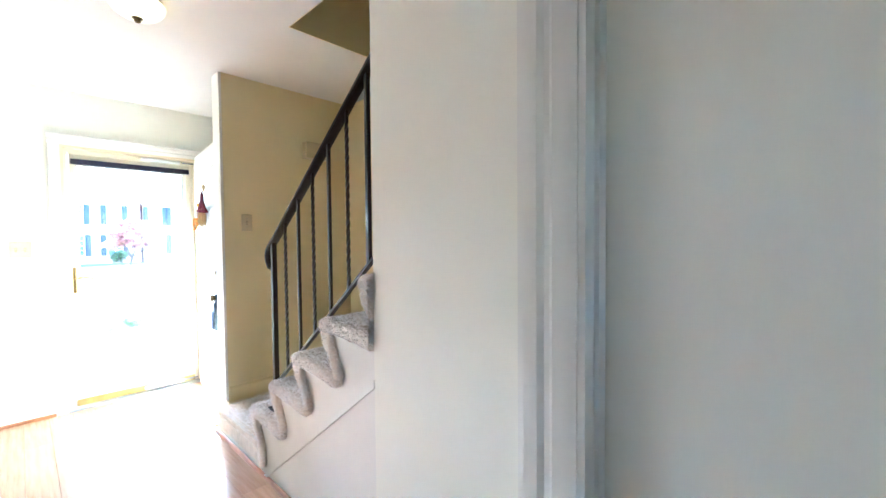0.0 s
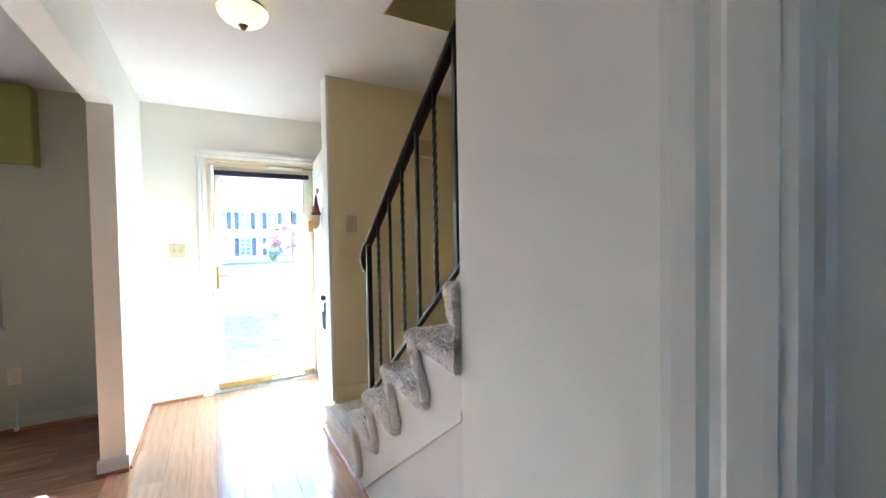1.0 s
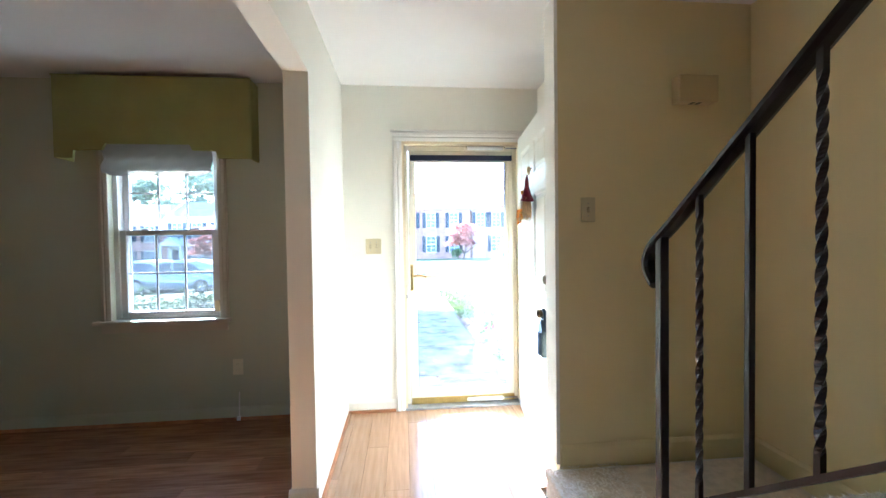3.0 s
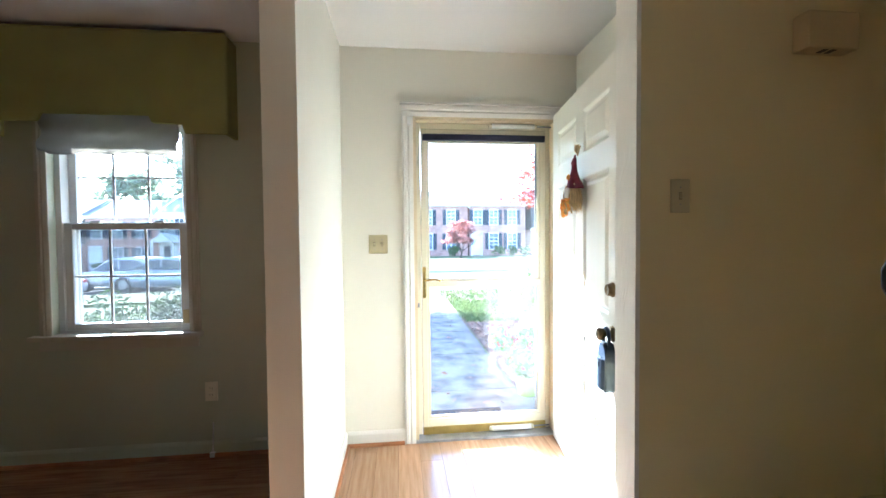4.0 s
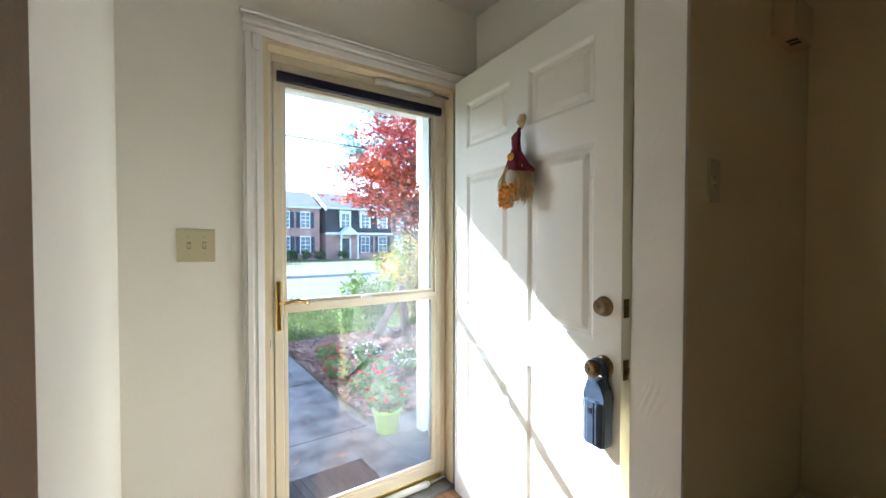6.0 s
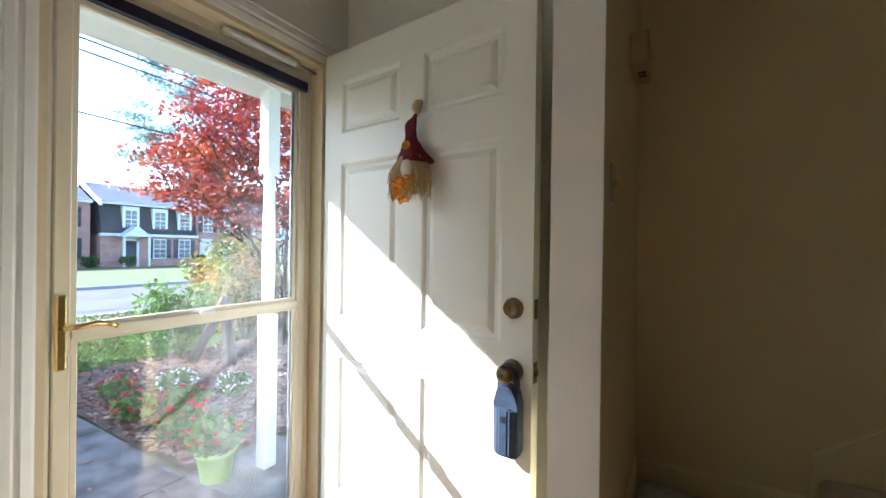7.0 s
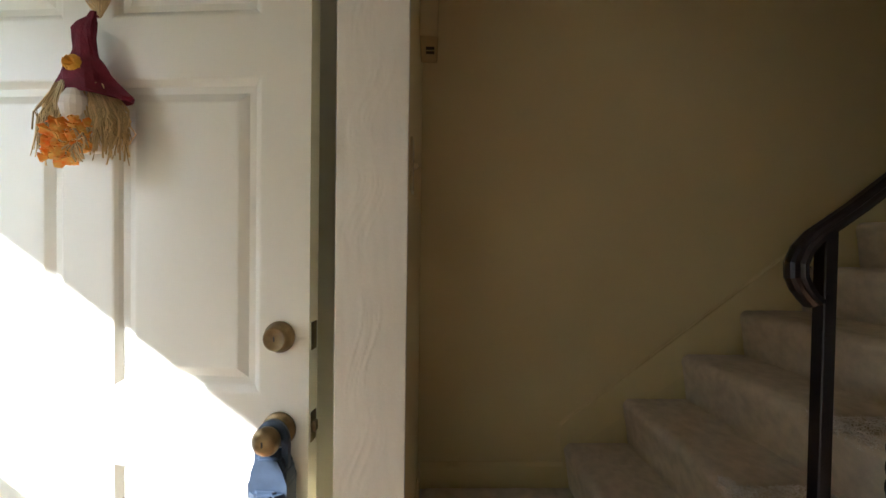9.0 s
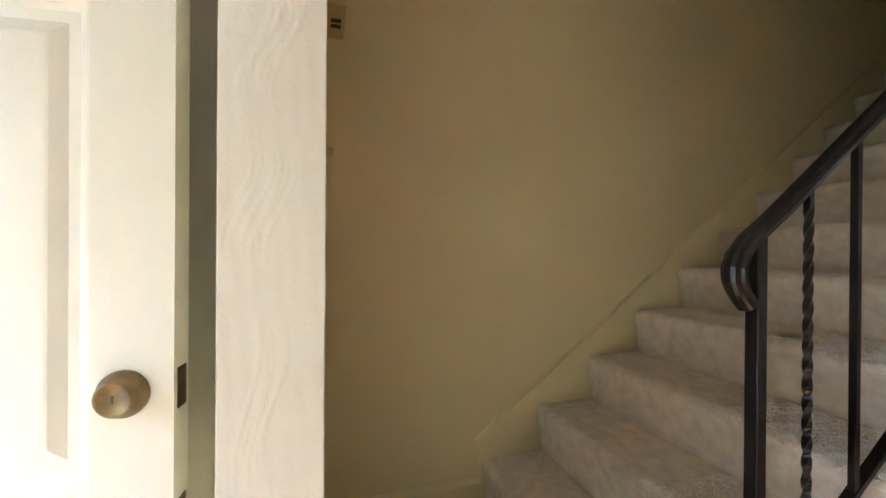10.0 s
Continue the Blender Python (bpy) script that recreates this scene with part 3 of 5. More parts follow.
def step_end(k):
    """The carpet folded over the open end of a tread and, with a bag at its foot, of its riser."""
    z, yn = LAND + RISE * k, NOSE - RUN * (k - 1) - (0.03 if k == 5 else 0.0)
    back = XR + 0.012 if k < 5 else XR + 0.124
    e = yn - RUN
    flap = [(yn + 0.006, z - 0.03), (yn - 0.002, z - 0.004), (yn - 0.034, z + 0.007), (yn - 0.12, z + 0.006), (yn - 0.21, z + 0.005), (e - 0.03, z - 0.006), (e - 0.08, z - 0.016),
            (e - 0.112, z - 0.03), (e - 0.128, z - 0.05), (e - 0.116, z - 0.068), (e - 0.085, z - 0.074), (e - 0.04, z - 0.066), (e + 0.02, z - 0.06), (yn - 0.16, z - 0.054),
            (yn - 0.09, z - 0.052), (yn - 0.04, z - 0.05), (yn - 0.008, z - 0.05)]
    tread = pillow(bmesh.new(), flap, XR - 0.028, back, 0.017)
    foot = z - RISE
    end = foot - 0.03 if k > 1 else foot - 0.1
    strip = [(yn - 0.002, z - 0.03), (yn - 0.062, z - 0.03), (yn - 0.074, z - 0.09), (yn - 0.10, foot + 0.06), (yn - 0.13, foot + 0.0), (yn - 0.132, end), (yn - 0.10, end - 0.006),
             (yn - 0.084, foot + 0.02), (yn - 0.06, foot + 0.05), (yn - 0.028, foot + 0.085), (yn - 0.012, z - 0.085)]
    riser = pillow(bmesh.new(), strip, XR - 0.024, back, 0.01)
    if k > 3:
        # pressed flat against the end of the hall wall
        for v in list(tread.verts) + list(riser.verts):
            v.co.y = max(v.co.y, 1.1365)
    return tread, riser


pile = []


def scatter(bm, per_m2):
    """Fibre roots spread evenly over a mesh."""
    for f in bm.faces:
        vs = [v.co.copy() for v in f.verts]
        for i in range(1, len(vs) - 1):
            a, b, c = vs[0], vs[i], vs[i + 1]
            want = (b - a).cross(c - a).length * 0.5 * per_m2
            for q in range(int(want) + (random.random() < want % 1)):
                u, w = sorted((random.random(), random.random()))
                pile.append(tuple(a * u + b * (w - u) + c * (1 - w)))


solid_bm = bmesh.new()
STEPS = 12
for k in range(1, STEPS + 1):
    z, yn = LAND + RISE * k, NOSE - RUN * (k - 1)
    open_end = yn - RUN > 1.13 - 0.12
    x0 = XR + 0.002 if open_end else XR + 0.125
    bm = carpet_wrap(x0, XS - 0.014, yn - RUN - 0.05, yn, z, z - RISE - 0.004)
    part("carpeted_step", shift(bm), CARPET, stairs, "beige shag carpet wrapped over the step" if k == 1 else "", smooth=True)
    if k <= 5:
        flap_bm, strip_bm = step_end(k)
        scatter(flap_bm, 110000)
        scatter(strip_bm, 45000)
        part("carpet_end", shift(flap_bm), CARPET, stairs, "shaggy carpet folded over the open end", smooth=True)
        part("carpet_riser_end", shift(strip_bm), CARPET, stairs, "carpet bag at the foot of the riser", smooth=True)
    box(solid_bm, x0 + 0.01, XS - 0.012, yn - RUN - 0.03, yn - 0.04, max(z - 0.6, 0.0), z - 0.012)
part("step_core", shift(solid_bm), TRIM, stairs)
landing_bm = carpet_wrap(XR + 0.02, XS - 0.014, NOSE - 0.06, 2.905, LAND, LAND - 0.01, nx=44)
part("landing", shift(landing_bm), CARPET, stairs, "beige shag carpet on the bottom landing", smooth=True)
lip = bmesh.new()
n = 46
rows = []
for i in range(n + 1):
    y = 2.24 + (2.915 - 2.24) * i / n
    r = []
    for j in range(9):
        a = math.pi / 2 + math.pi * 0.8 * j / 8
        p = Vector((XR + 0.028 + 0.03 * math.cos(a), y, LAND - 0.028 + 0.03 * math.sin(a)))
        r.append(lip.verts.new(p + Vector((noise.noise(p * 60), noise.noise(p * 55 + Vector((3, 0, 0))), noise.noise(p * 60 + Vector((0, 5, 0))))) * 0.004))
    for j in range(1, 5):
        p = Vector((XR + 0.006, y, LAND - 0.045 - 0.022 * j))
        r.append(lip.verts.new(p + Vector((noise.noise(p * 60), 0, 0)) * 0.004))
    rows.append(r)
for a, b in zip(rows, rows[1:]):
    for j in range(len(a) - 1):
        lip.faces.new((a[j], b[j], b[j + 1], a[j + 1]))
part("landing_edge", shift(lip), CARPET, stairs, smooth=True)
part("landing_core", shift(boxes((XR + 0.016, XS, 2.24, 2.914, 0, LAND - 0.012))), TRIM, stairs, "white painted landing riser")
# white side panel under the steps, with its sloping moulding
panel = bmesh.new()
out = [(2.2, 0.0), (1.135, 0.0)]
prism(panel, [(2.235, 0.0), (2.235, 0.18)] + [p for k in range(1, 5) for p in ((NOSE - RUN * (k - 1) - 0.03, LAND + RISE * (k - 1) - 0.01), (NOSE - RUN * (k - 1) - 0.03, LAND + RISE * k - 0.015))] + [(1.137, LAND + RISE * 4 - 0.015), (1.137, 0.0)], "x", XR + 0.006, XR + 0.05)
part("side_panel", shift(panel), TRIM, stairs, "white painted stringer panel")
rail = bmesh.new()
prism(rail, [(2.17, 0.0), (2.135, 0.0), (1.137, 0.755), (1.137, 0.785)], "x", XR - 0.003, XR + 0.007)
part("sloping_moulding", shift(rail), TRIM, stairs)
run("shoe_moulding", [(XR + 0.016 - a, b) for a, b in SH], "y", 2.235, 2.93, SHOE, "reddish stained wooden shoe moulding under the landing", "moulding")
run("shoe_moulding", [(XR + 0.019 - a, b) for a, b in SH], "y", 1.135, 2.235, SHOE, "reddish stained wooden shoe moulding under the stair panel", "moulding")
# skirt board on the wall side
sk = bmesh.new()
y_top = NOSE - RUN * (STEPS - 1)
prism(sk, [(2.29, 0.29), (2.29, 0.455), (y_top, 0.455 + (2.24 - y_top) * RISE / RUN + 0.02), (y_top, 0.1 + (2.24 - y_top) * RISE / RUN)], "x", XS - 0.012, XS + 0.01)
bmesh.ops.bevel(sk, geom=list(sk.edges), offset=0.008, segments=3, affect="EDGES")
part("skirt_board", shift(sk), STAIRWALL, stairs, "skirt board painted like the wall")
solid("floor_upper", boxes((1.16, XS, -2.2, NOSE - RUN * STEPS + 0.02, LAND + RISE * 13 - 0.2, LAND + RISE * 13)), CARPET, "beige carpeted upper floor", "floor", "structure")

# carpet tufts along the visible edges
tufts = []
for k in range(1, 5):
    z, yn = LAND + RISE * k, NOSE - RUN * (k - 1)
    for i in range(4500):
        tufts.append((random.uniform(XR, 1.5), yn + random.uniform(-0.03, 0.002), z - random.random() ** 2 * 0.04))
    for i in range(5000):
        tufts.append((random.uniform(XR, 1.45), yn - random.random() * RUN, z + 0.002))
for i in range(6500):
    tufts.append((XR + 0.0 + random.random() * 0.035, random.uniform(2.25, 2.915), LAND + 0.0 - random.random() ** 2 * 0.05))
for i in range(5000):
    tufts.append((random.uniform(XR + 0.03, 1.4), random.uniform(2.25, 2.915), LAND + 0.003))
ft = leafy("carpet_fuzz", [(a - 1.5, b - 2.5, c) for a, b, c in tufts + pile], 0.0085, FIBRE, stairs, slim=0.11)
tagged(ft, kind="stuff")

# ---- stair railing ----
SLOPE = RISE / RUN
railing = thing("stair_railing", (1.09, 2.11, LAND), "black wrought iron stair railing with alternating twisted and plain bars", "railing")
ro = Matrix.Translation((-1.09, -2.11, -LAND))


def put(bm):
    bmesh.ops.transform(bm, matrix=ro, verts=bm.verts)
    return bm


def square_bar(bm, x, y, z0, z1, w, turns=0.0, n=1):
    rings = []
    for i in range(n + 1):
        f = i / n
        a = turns * 2 * math.pi * min(max((f - 0.06) / 0.88, 0), 1) + math.pi / 4
        rings.append([bm.verts.new((x + w * 0.7071 * math.cos(a + q * math.pi / 2), y + w * 0.7071 * math.sin(a + q * math.pi / 2), z0 + (z1 - z0) * f)) for q in range(4)])
    for a, b in zip(rings, rings[1:]):
        for q in range(4):
            bm.faces.new((a[q], a[(q + 1) % 4], b[(q + 1) % 4], b[q]))
    bm.faces.new(rings[0][::-1])
    bm.faces.new(rings[-1])
    return bm


def low_z(y):
    return 0.512 + (2.11 - y) * 0.80


def top_z(y):
    return 1.282 + (2.11 - y) * 0.775


bm = square_bar(bmesh.new(), 1.09, 2.112, LAND + 0.002, 1.30, 0.026)
bmesh.ops.bevel(bm, geom=list(bm.edges), offset=0.002, segments=1, affect="EDGES")
part("newel_post", put(bm), IRON, railing)
part("foot_plate", put(soft_box(1.055, 1.125, 2.08, 2.145, LAND + RISE + 0.003, LAND + RISE + 0.014, 0.003)), IRON, railing)
for i in range(1, 10):
    y = 1.968 - 0.1455 * (i - 1)
    if y < 1.12:
        break
    bm = bmesh.new()
    if i % 2:
        square_bar(bm, 1.09, y, low_z(y), top_z(y), 0.0125, 4.25, 90)
        part("twisted_baluster", put(bm), IRON, railing)
    else:
        square_bar(bm, 1.09, y, low_z(y), top_z(y), 0.0145 if i < 6 else 0.018)
        bmesh.ops.bevel(bm, geom=list(bm.edges), offset=0.0012, segments=1, affect="EDGES")
        part("plain_baluster", put(bm), IRON, railing)
bm = sweep(bmesh.new(), [(1.09, 2.118, low_z(2.118)), (1.09, 1.125, low_z(1.125))], [(-0.011, -0.006), (0.011, -0.006), (0.011, 0.006), (-0.011, 0.006)])
part("bottom_rail", put(bm), IRON, railing)
cap = [(-0.023, -0.006), (-0.012, -0.010), (0.012, -0.010), (0.023, -0.006), (0.024, 0.003), (0.019, 0.007), (0.0165, 0.007), (0.013, 0.013), (0.006, 0.016), (-0.006, 0.016), (-0.013, 0.013), (-0.0165, 0.007), (-0.019, 0.007), (-0.024, 0.003)]
path = [(1.09, y, top_z(y) + 0.008) for y in (1.125, 1.5, 1.9, 2.06)]
path += [(1.09, 2.102, 1.299), (1.09, 2.136, 1.276), (1.09, 2.160, 1.25), (1.09, 2.171, 1.224), (1.09, 2.170, 1.20), (1.09, 2.160, 1.18), (1.09, 2.147, 1.164), (1.09, 2.135, 1.152)]
part("handrail", put(sweep(bmesh.new(), path, cap, (1, 0, 0))), IRON, railing)

# ---- flush ceiling lamp ----
lamp = thing("ceiling_lamp", (0.548, 2.285, CEILING), "lit flush ceiling lamp with alabaster glass bowl and bronze finial", "ceiling lamp")
part("base_plate", lathe(bmesh.new(), [(0, 0), (0.101, 0), (0.106, -0.008), (0.1, -0.017), (0.079, -0.02), (0, -0.02)]), OLDBRASS, lamp, smooth=True)
part("glass_bowl", lathe(bmesh.new(), [(0.111, -0.018), (0.114, -0.024), (0.108, -0.044), (0.093, -0.063), (0.07, -0.078), (0.044, -0.087), (0.011, -0.09), (0, -0.09)], 40), LAMPGLASS, lamp, "glowing alabaster glass bowl", smooth=True)
part("finial", lathe(bmesh.new(), [(0, -0.084), (0.021, -0.087), (0.023, -0.092), (0.011, -0.096), (0.015, -0.102), (0.011, -0.108), (0.004, -0.112), (0, -0.113)], 20), OLDBRASS, lamp, "bronze finial", smooth=True)

# ---- front door, standing open ----
DL, DH, DT = 0.945, 2.03, 0.044
ang = radians(5.9)
along, facing = Vector((-math.sin(ang), -math.cos(ang), 0)), Vector((-math.cos(ang), math.sin(ang), 0))
corner = Vector((1.237, 4.045, 0.008))
# local x runs from the hinge to the lock edge, y out of the visible face, z up
door_m = Matrix(((along.x, facing.x, 0, corner.x), (along.y, facing.y, 0, corner.y), (0, 0, 1, corner.z), (0, 0, 0, 1)))
front_door = thing("door_1", door_m, "open white six-panel front door leaning back into the entry", "door", kind="structure")
cols = ((0.1, 0.425), (0.53, 0.845))
rowsz = ((0.23, 0.785), (0.938, 1.57), (1.69, 1.905))
leaf = bmesh.new()
xs = [0, cols[0][0], cols[0][1], cols[1][0], cols[1][1], DL]
box(leaf, 0, DL, -DT, -0.0125, 0, DH)
for a, b in ((0, cols[0][0]), (cols[0][1], cols[1][0]), (cols[1][1], DL)):
    box(leaf, a, b, -0.0125, 0, 0, DH)
zs = [0, rowsz[0][0], rowsz[0][1], rowsz[1][0], rowsz[1][1], rowsz[2][0], rowsz[2][1], DH]
for a, b in cols:
    for i in (0, 2, 4, 6):
        box(leaf, a, b, -0.0125, 0, zs[i], zs[i + 1])
part("leaf", leaf, DOORPAINT, front_door)
for a, b in cols:
    for c, d in rowsz:
        bm = bmesh.new()
        # ovolo sticking round the recess and the raised field in it
        def ring(i0, h):
            return [bm.verts.new(p) for p in ((a + i0, h, c + i0), (b - i0, h, c + i0), (b - i0, h, d - i0), (a + i0, h, d - i0))]
        loops = [ring(0, 0.0), ring(0.004, -0.001), ring(0.010, -0.005), ring(0.016, -0.0105), ring(0.03, -0.0115), ring(0.048, -0.003), ring(0.052, -0.0025)]
        for p, q in zip(loops, loops[1:]):
            for i in range(4):
                bm.faces.new((p[i], p[(i + 1) % 4], q[(i + 1) % 4], q[i]))
        bm.faces.new(loops[-1])
        part("panel", bm, DOORPAINT, front_door)
Y_OUT = Matrix.Rotation(radians(-90), 4, "X")
lock = part("deadbolt", lathe(bmesh.new(), [(0, 0), (0.031, 0), (0.031, 0.006), (0.026, 0.012), (0.0235, 0.024), (0.021, 0.027), (0.019, 0.024), (0, 0.024)], 28, Matrix.Translation((0.886, 0, 1.056)) @ Y_OUT), OLDBRASS, front_door, "tarnished brass deadbolt", smooth=True)
part("keyhole", boxes((0.8837, 0.8863, 0.0238, 0.0252, 1.051, 1.061)), BLACK, lock)
knob = part("door_knob", lathe(bmesh.new(), [(0, 0), (0.034, 0), (0.034, 0.005), (0.029, 0.010), (0.014, 0.013), (0.012, 0.03), (0.018, 0.036), (0.026, 0.046), (0.027, 0.056), (0.022, 0.064), (0.012, 0.067), (0, 0.066)], 28, Matrix.Translation((0.886, 0, 0.872)) @ Y_OUT), OLDBRASS, front_door, "tarnished brass door knob", smooth=True)
part("keyhole", boxes((0.8837, 0.8863, 0.0655, 0.068, 0.867, 0.877)), BLACK, knob)
for zc, h in ((1.056, 0.028), (0.872, 0.03)):
    part("latch_plate", boxes((DL - 0.001, DL + 0.0015, -0.034, -0.010, zc - h, zc + h)), OLDBRASS, front_door, "tarnished latch plate")
part("latch_bolt", boxes((DL, DL + 0.008, -0.028, -0.016, 0.862, 0.882)), OLDBRASS, front_door)

# real estate lockbox on the knob
lb = thing("key_lockbox", door_m @ Matrix.Translation((0.886, 0.022, 0.614)), "blue-grey key lockbox hanging from the door knob", "lockbox")
bm = bmesh.new()
prism(bm, [(-0.038, 0.03), (-0.030, 0.02), (0.030, 0.02), (0.038, 0.03), (0.038, 0.172), (0.034, 0.2), (0.022, 0.224), (-0.022, 0.224), (-0.034, 0.2), (-0.038, 0.172)], "y", -0.018, 0.026)
prism(bm, [(-0.038, 0.0255), (-0.016, 0.040), (0.016, 0.040), (0.038, 0.0255)], "z", 0.03, 0.165)
bmesh.ops.bevel(bm, geom=list(bm.edges), offset=0.005, segments=2, affect="EDGES")
part("body", bm, PEWTER, lb)
part("shackle", sweep(bmesh.new(), [(0.027 * math.cos(math.pi * i / 12), 0.006, 0.245 + 0.036 * math.sin(math.pi * i / 12)) for i in range(13)], [(-0.0065, -0.0065), (0.0065, -0.0065), (0.0065, 0.0065), (-0.0065, 0.0065)]), PEWTER, lb, smooth=True)
part("shackle_leg", boxes((-0.0335, -0.0205, 0.0, 0.012, 0.19, 0.248)), PEWTER, lb)
part("shackle_leg", boxes((0.0205, 0.0335, 0.0, 0.012, 0.19, 0.248)), PEWTER, lb)
part("sensor_window", soft_box(-0.007, 0.007, 0.038, 0.042, 0.125, 0.143, 0.0015), BLACK, lb, "small dark sensor window")

# scarecrow ornament (one plain shape)
sc = bmesh.new()
orn = door_m @ Matrix.Translation((0.515, 0.006, 1.378))
ornament = lathe(bmesh.new(), [(0, 0.03), (0.03, 0.035), (0.046, 0.06), (0.052, 0.10), (0.048, 0.14), (0.03, 0.16), (0, 0.165)], 20, Matrix.Translation((0, 0.033, 0)) @ Matrix.Diagonal((0.95, 0.6, 1, 1)))
lathe(ornament, [(0, -0.03), (0.016, -0.026), (0.026, -0.014), (0.030, 0), (0.026, 0.014), (0.016, 0.026), (0, 0.03)], 16, Matrix.Translation((0.010, 0.066, 0.112)) @ Matrix.Diagonal((0.85, 0.7, 1.15, 1)))
straw_bm = bmesh.new()
STALK = [(-0.0014, -0.0005), (0.0014, -0.0005), (0.0014, 0.0005), (-0.0014, 0.0005)]
for i in range(620):
    a = random.uniform(-0.3, math.pi + 0.3)
    if 0.85 < a < 1.75:
        continue
    r = random.uniform(0.04, 0.06)
    p0 = Vector((r * math.cos(a) * 0.85, 0.035 + 0.036 * math.sin(a), random.uniform(0.12, 0.16)))
    sp = random.uniform(0.3, 1.7)
    p1 = p0 + Vector((math.cos(a) * 0.026 * sp + random.uniform(-0.006, 0.006), 0.010 * math.sin(a), -random.uniform(0.035, 0.07)))
    p2 = p1 + Vector((-math.cos(a) * 0.004 * sp + random.uniform(-0.01, 0.01), random.uniform(-0.006, 0.006), -random.uniform(0.02, 0.048)))
    sweep(straw_bm, [p0, p1, p2], STALK)
for i in range(170):
    a, b = random.uniform(0, 6.28), random.uniform(0.2, 1.0)
    p0 = Vector((0.013, 0.018, 0.300))
    sweep(straw_bm, [p0, p0 + Vector((0.026 * b * math.cos(a), 0.012 * b * math.sin(a) + 0.004, random.uniform(0.02, 0.058)))], STALK)
for i in range(46):
    a = random.uniform(0, 6.28)
    p0 = Vector((0.026, 0.08, 0.045))
    p1 = p0 + Vector((0.028 * math.cos(a), 0.008, 0.02 * math.sin(a)))
    sweep(straw_bm, [p0, p1, p1 + Vector((random.uniform(-0.01, 0.01), -0.004, -0.02))], STALK)
# limp pointed hat with a crumpled crown
hat_bm = bmesh.new()
loops = []
for r, z, dx in ((0.050, 0.150, 0), (0.076, 0.142, 0.004), (0.074, 0.150, 0.004), (0.054, 0.166, 0), (0.046, 0.180, 0), (0.039, 0.20, -0.002), (0.029, 0.216, -0.001), (0.023, 0.235, -0.003), (0.022, 0.255, -0.006), (0.021, 0.272, -0.006), (0.017, 0.285, 0.0), (0.009, 0.294, 0.009), (0.006, 0.305, 0.013)):
    row = []
    for i in range(22):
        a = i * 2 * math.pi / 22
        crumple = 1 + 0.4 * noise.noise((math.cos(a) * 1.6, math.sin(a) * 1.6, z * 26))
        droop = -0.012 * max(math.cos(a), 0) if r > 0.07 else 0
        row.append(hat_bm.verts.new((dx + r * crumple * math.cos(a), 0.032 + 0.55 * r * crumple * math.sin(a), z + droop)))
    loops.append(row)
for a, b in zip(loops, loops[1:]):
    for i in range(22):
        hat_bm.faces.new((a[i], a[(i + 1) % 22], b[(i + 1) % 22], b[i]))
hat_bm.faces.new(loops[-1])
cord = bmesh.new()
sweep(cord, [(0.010, 0.02, 0.30), (0.010, 0.012, 0.33), (0.012, 0.004, 0.35)], [(-0.002, -0.002), (0.002, -0.002), (0.002, 0.002), (-0.002, 0.002)], (1, 0, 0))
patch = bmesh.new()
for i in range(11):
    a = i * 0.571
    rod(patch, (-0.004, 0.050, 0.196), (-0.004 + 0.016 * math.cos(a), 0.062, 0.196 + 0.012 * math.sin(a)), 0.002, 0.006, 6)
neck = bmesh.new()
for i in range(85):
    a = random.uniform(0.6, 2.3)
    q = Vector((0.048 * math.cos(a) - 0.006, 0.042 + 0.04 * math.sin(a), random.uniform(0.012, 0.08)))
    e = q + Vector((random.uniform(-0.016, 0.016), random.uniform(0, 0.008), random.uniform(-0.016, 0.012)))
    rod(neck, q, e, 0.004, 0.010, 5)
all_bm = bmesh.new()
mats = (MUSLIN, STRAW, BURGUNDY, BURGUNDY, GOLDFELT, ORANGE)
doll = bpy.data.meshes.new("doll_ornament")
for slot, piece in enumerate((ornament, straw_bm, hat_bm, cord, patch, neck)):
    tmp = bpy.data.meshes.new("piece")
    bmesh.ops.recalc_face_normals(piece, faces=piece.faces)
    for f in piece.faces:
        f.material_index = slot
    piece.to_mesh(tmp)
    piece.free()
    all_bm.from_mesh(tmp)
    bpy.data.meshes.remove(tmp)
sc.free()
all_bm.to_mesh(doll)
all_bm.free()
for mt in mats:
    doll.materials.append(mt)
ob = new("doll_ornament", doll)
ob.matrix_basis = orn
tagged(ob, "straw scarecrow ornament with burgundy hat hanging on the door", "ornament")

# ---- storm door ----
SY = 4.165
storm = thing("storm_door", (DX0 + 0.018, SY, 0.014), "closed almond storm door with glass above and below", "storm door")
so = Matrix.Translation((-DX0 - 0.018, -SY, -0.014))


def st(name, bm, material, label="", parent=None, smooth=False):
    bmesh.ops.transform(bm, matrix=so, verts=bm.verts)
    return part(name, bm, material, parent or storm, label, smooth)


def soft_boxes(rows, r=0.003):
    bm = boxes(*rows)
    bmesh.ops.bevel(bm, geom=list(bm.edges), offset=r, segments=1, affect="EDGES")
    return bm


x0, x1 = DX0 + 0.018, DX1 - 0.018
st("outer_frame", soft_boxes(((x0, x0 + 0.028, SY - 0.012, SY + 0.03, 0.014, 2.012), (x1 - 0.028, x1, SY - 0.012, SY + 0.03, 0.014, 2.012), (x0 + 0.028, x1 - 0.028, SY - 0.012, SY + 0.03, 1.975, 2.012))), ALMOND)
s0, s1 = x0 + 0.031, x1 - 0.031
st("stile", soft_boxes(((s0, s0 + 0.036, SY - 0.016, SY + 0.014, 0.05, 1.972),)), ALMOND)
st("stile", soft_boxes(((s1 - 0.036, s1, SY - 0.016, SY + 0.014, 0.05, 1.972),)), ALMOND)
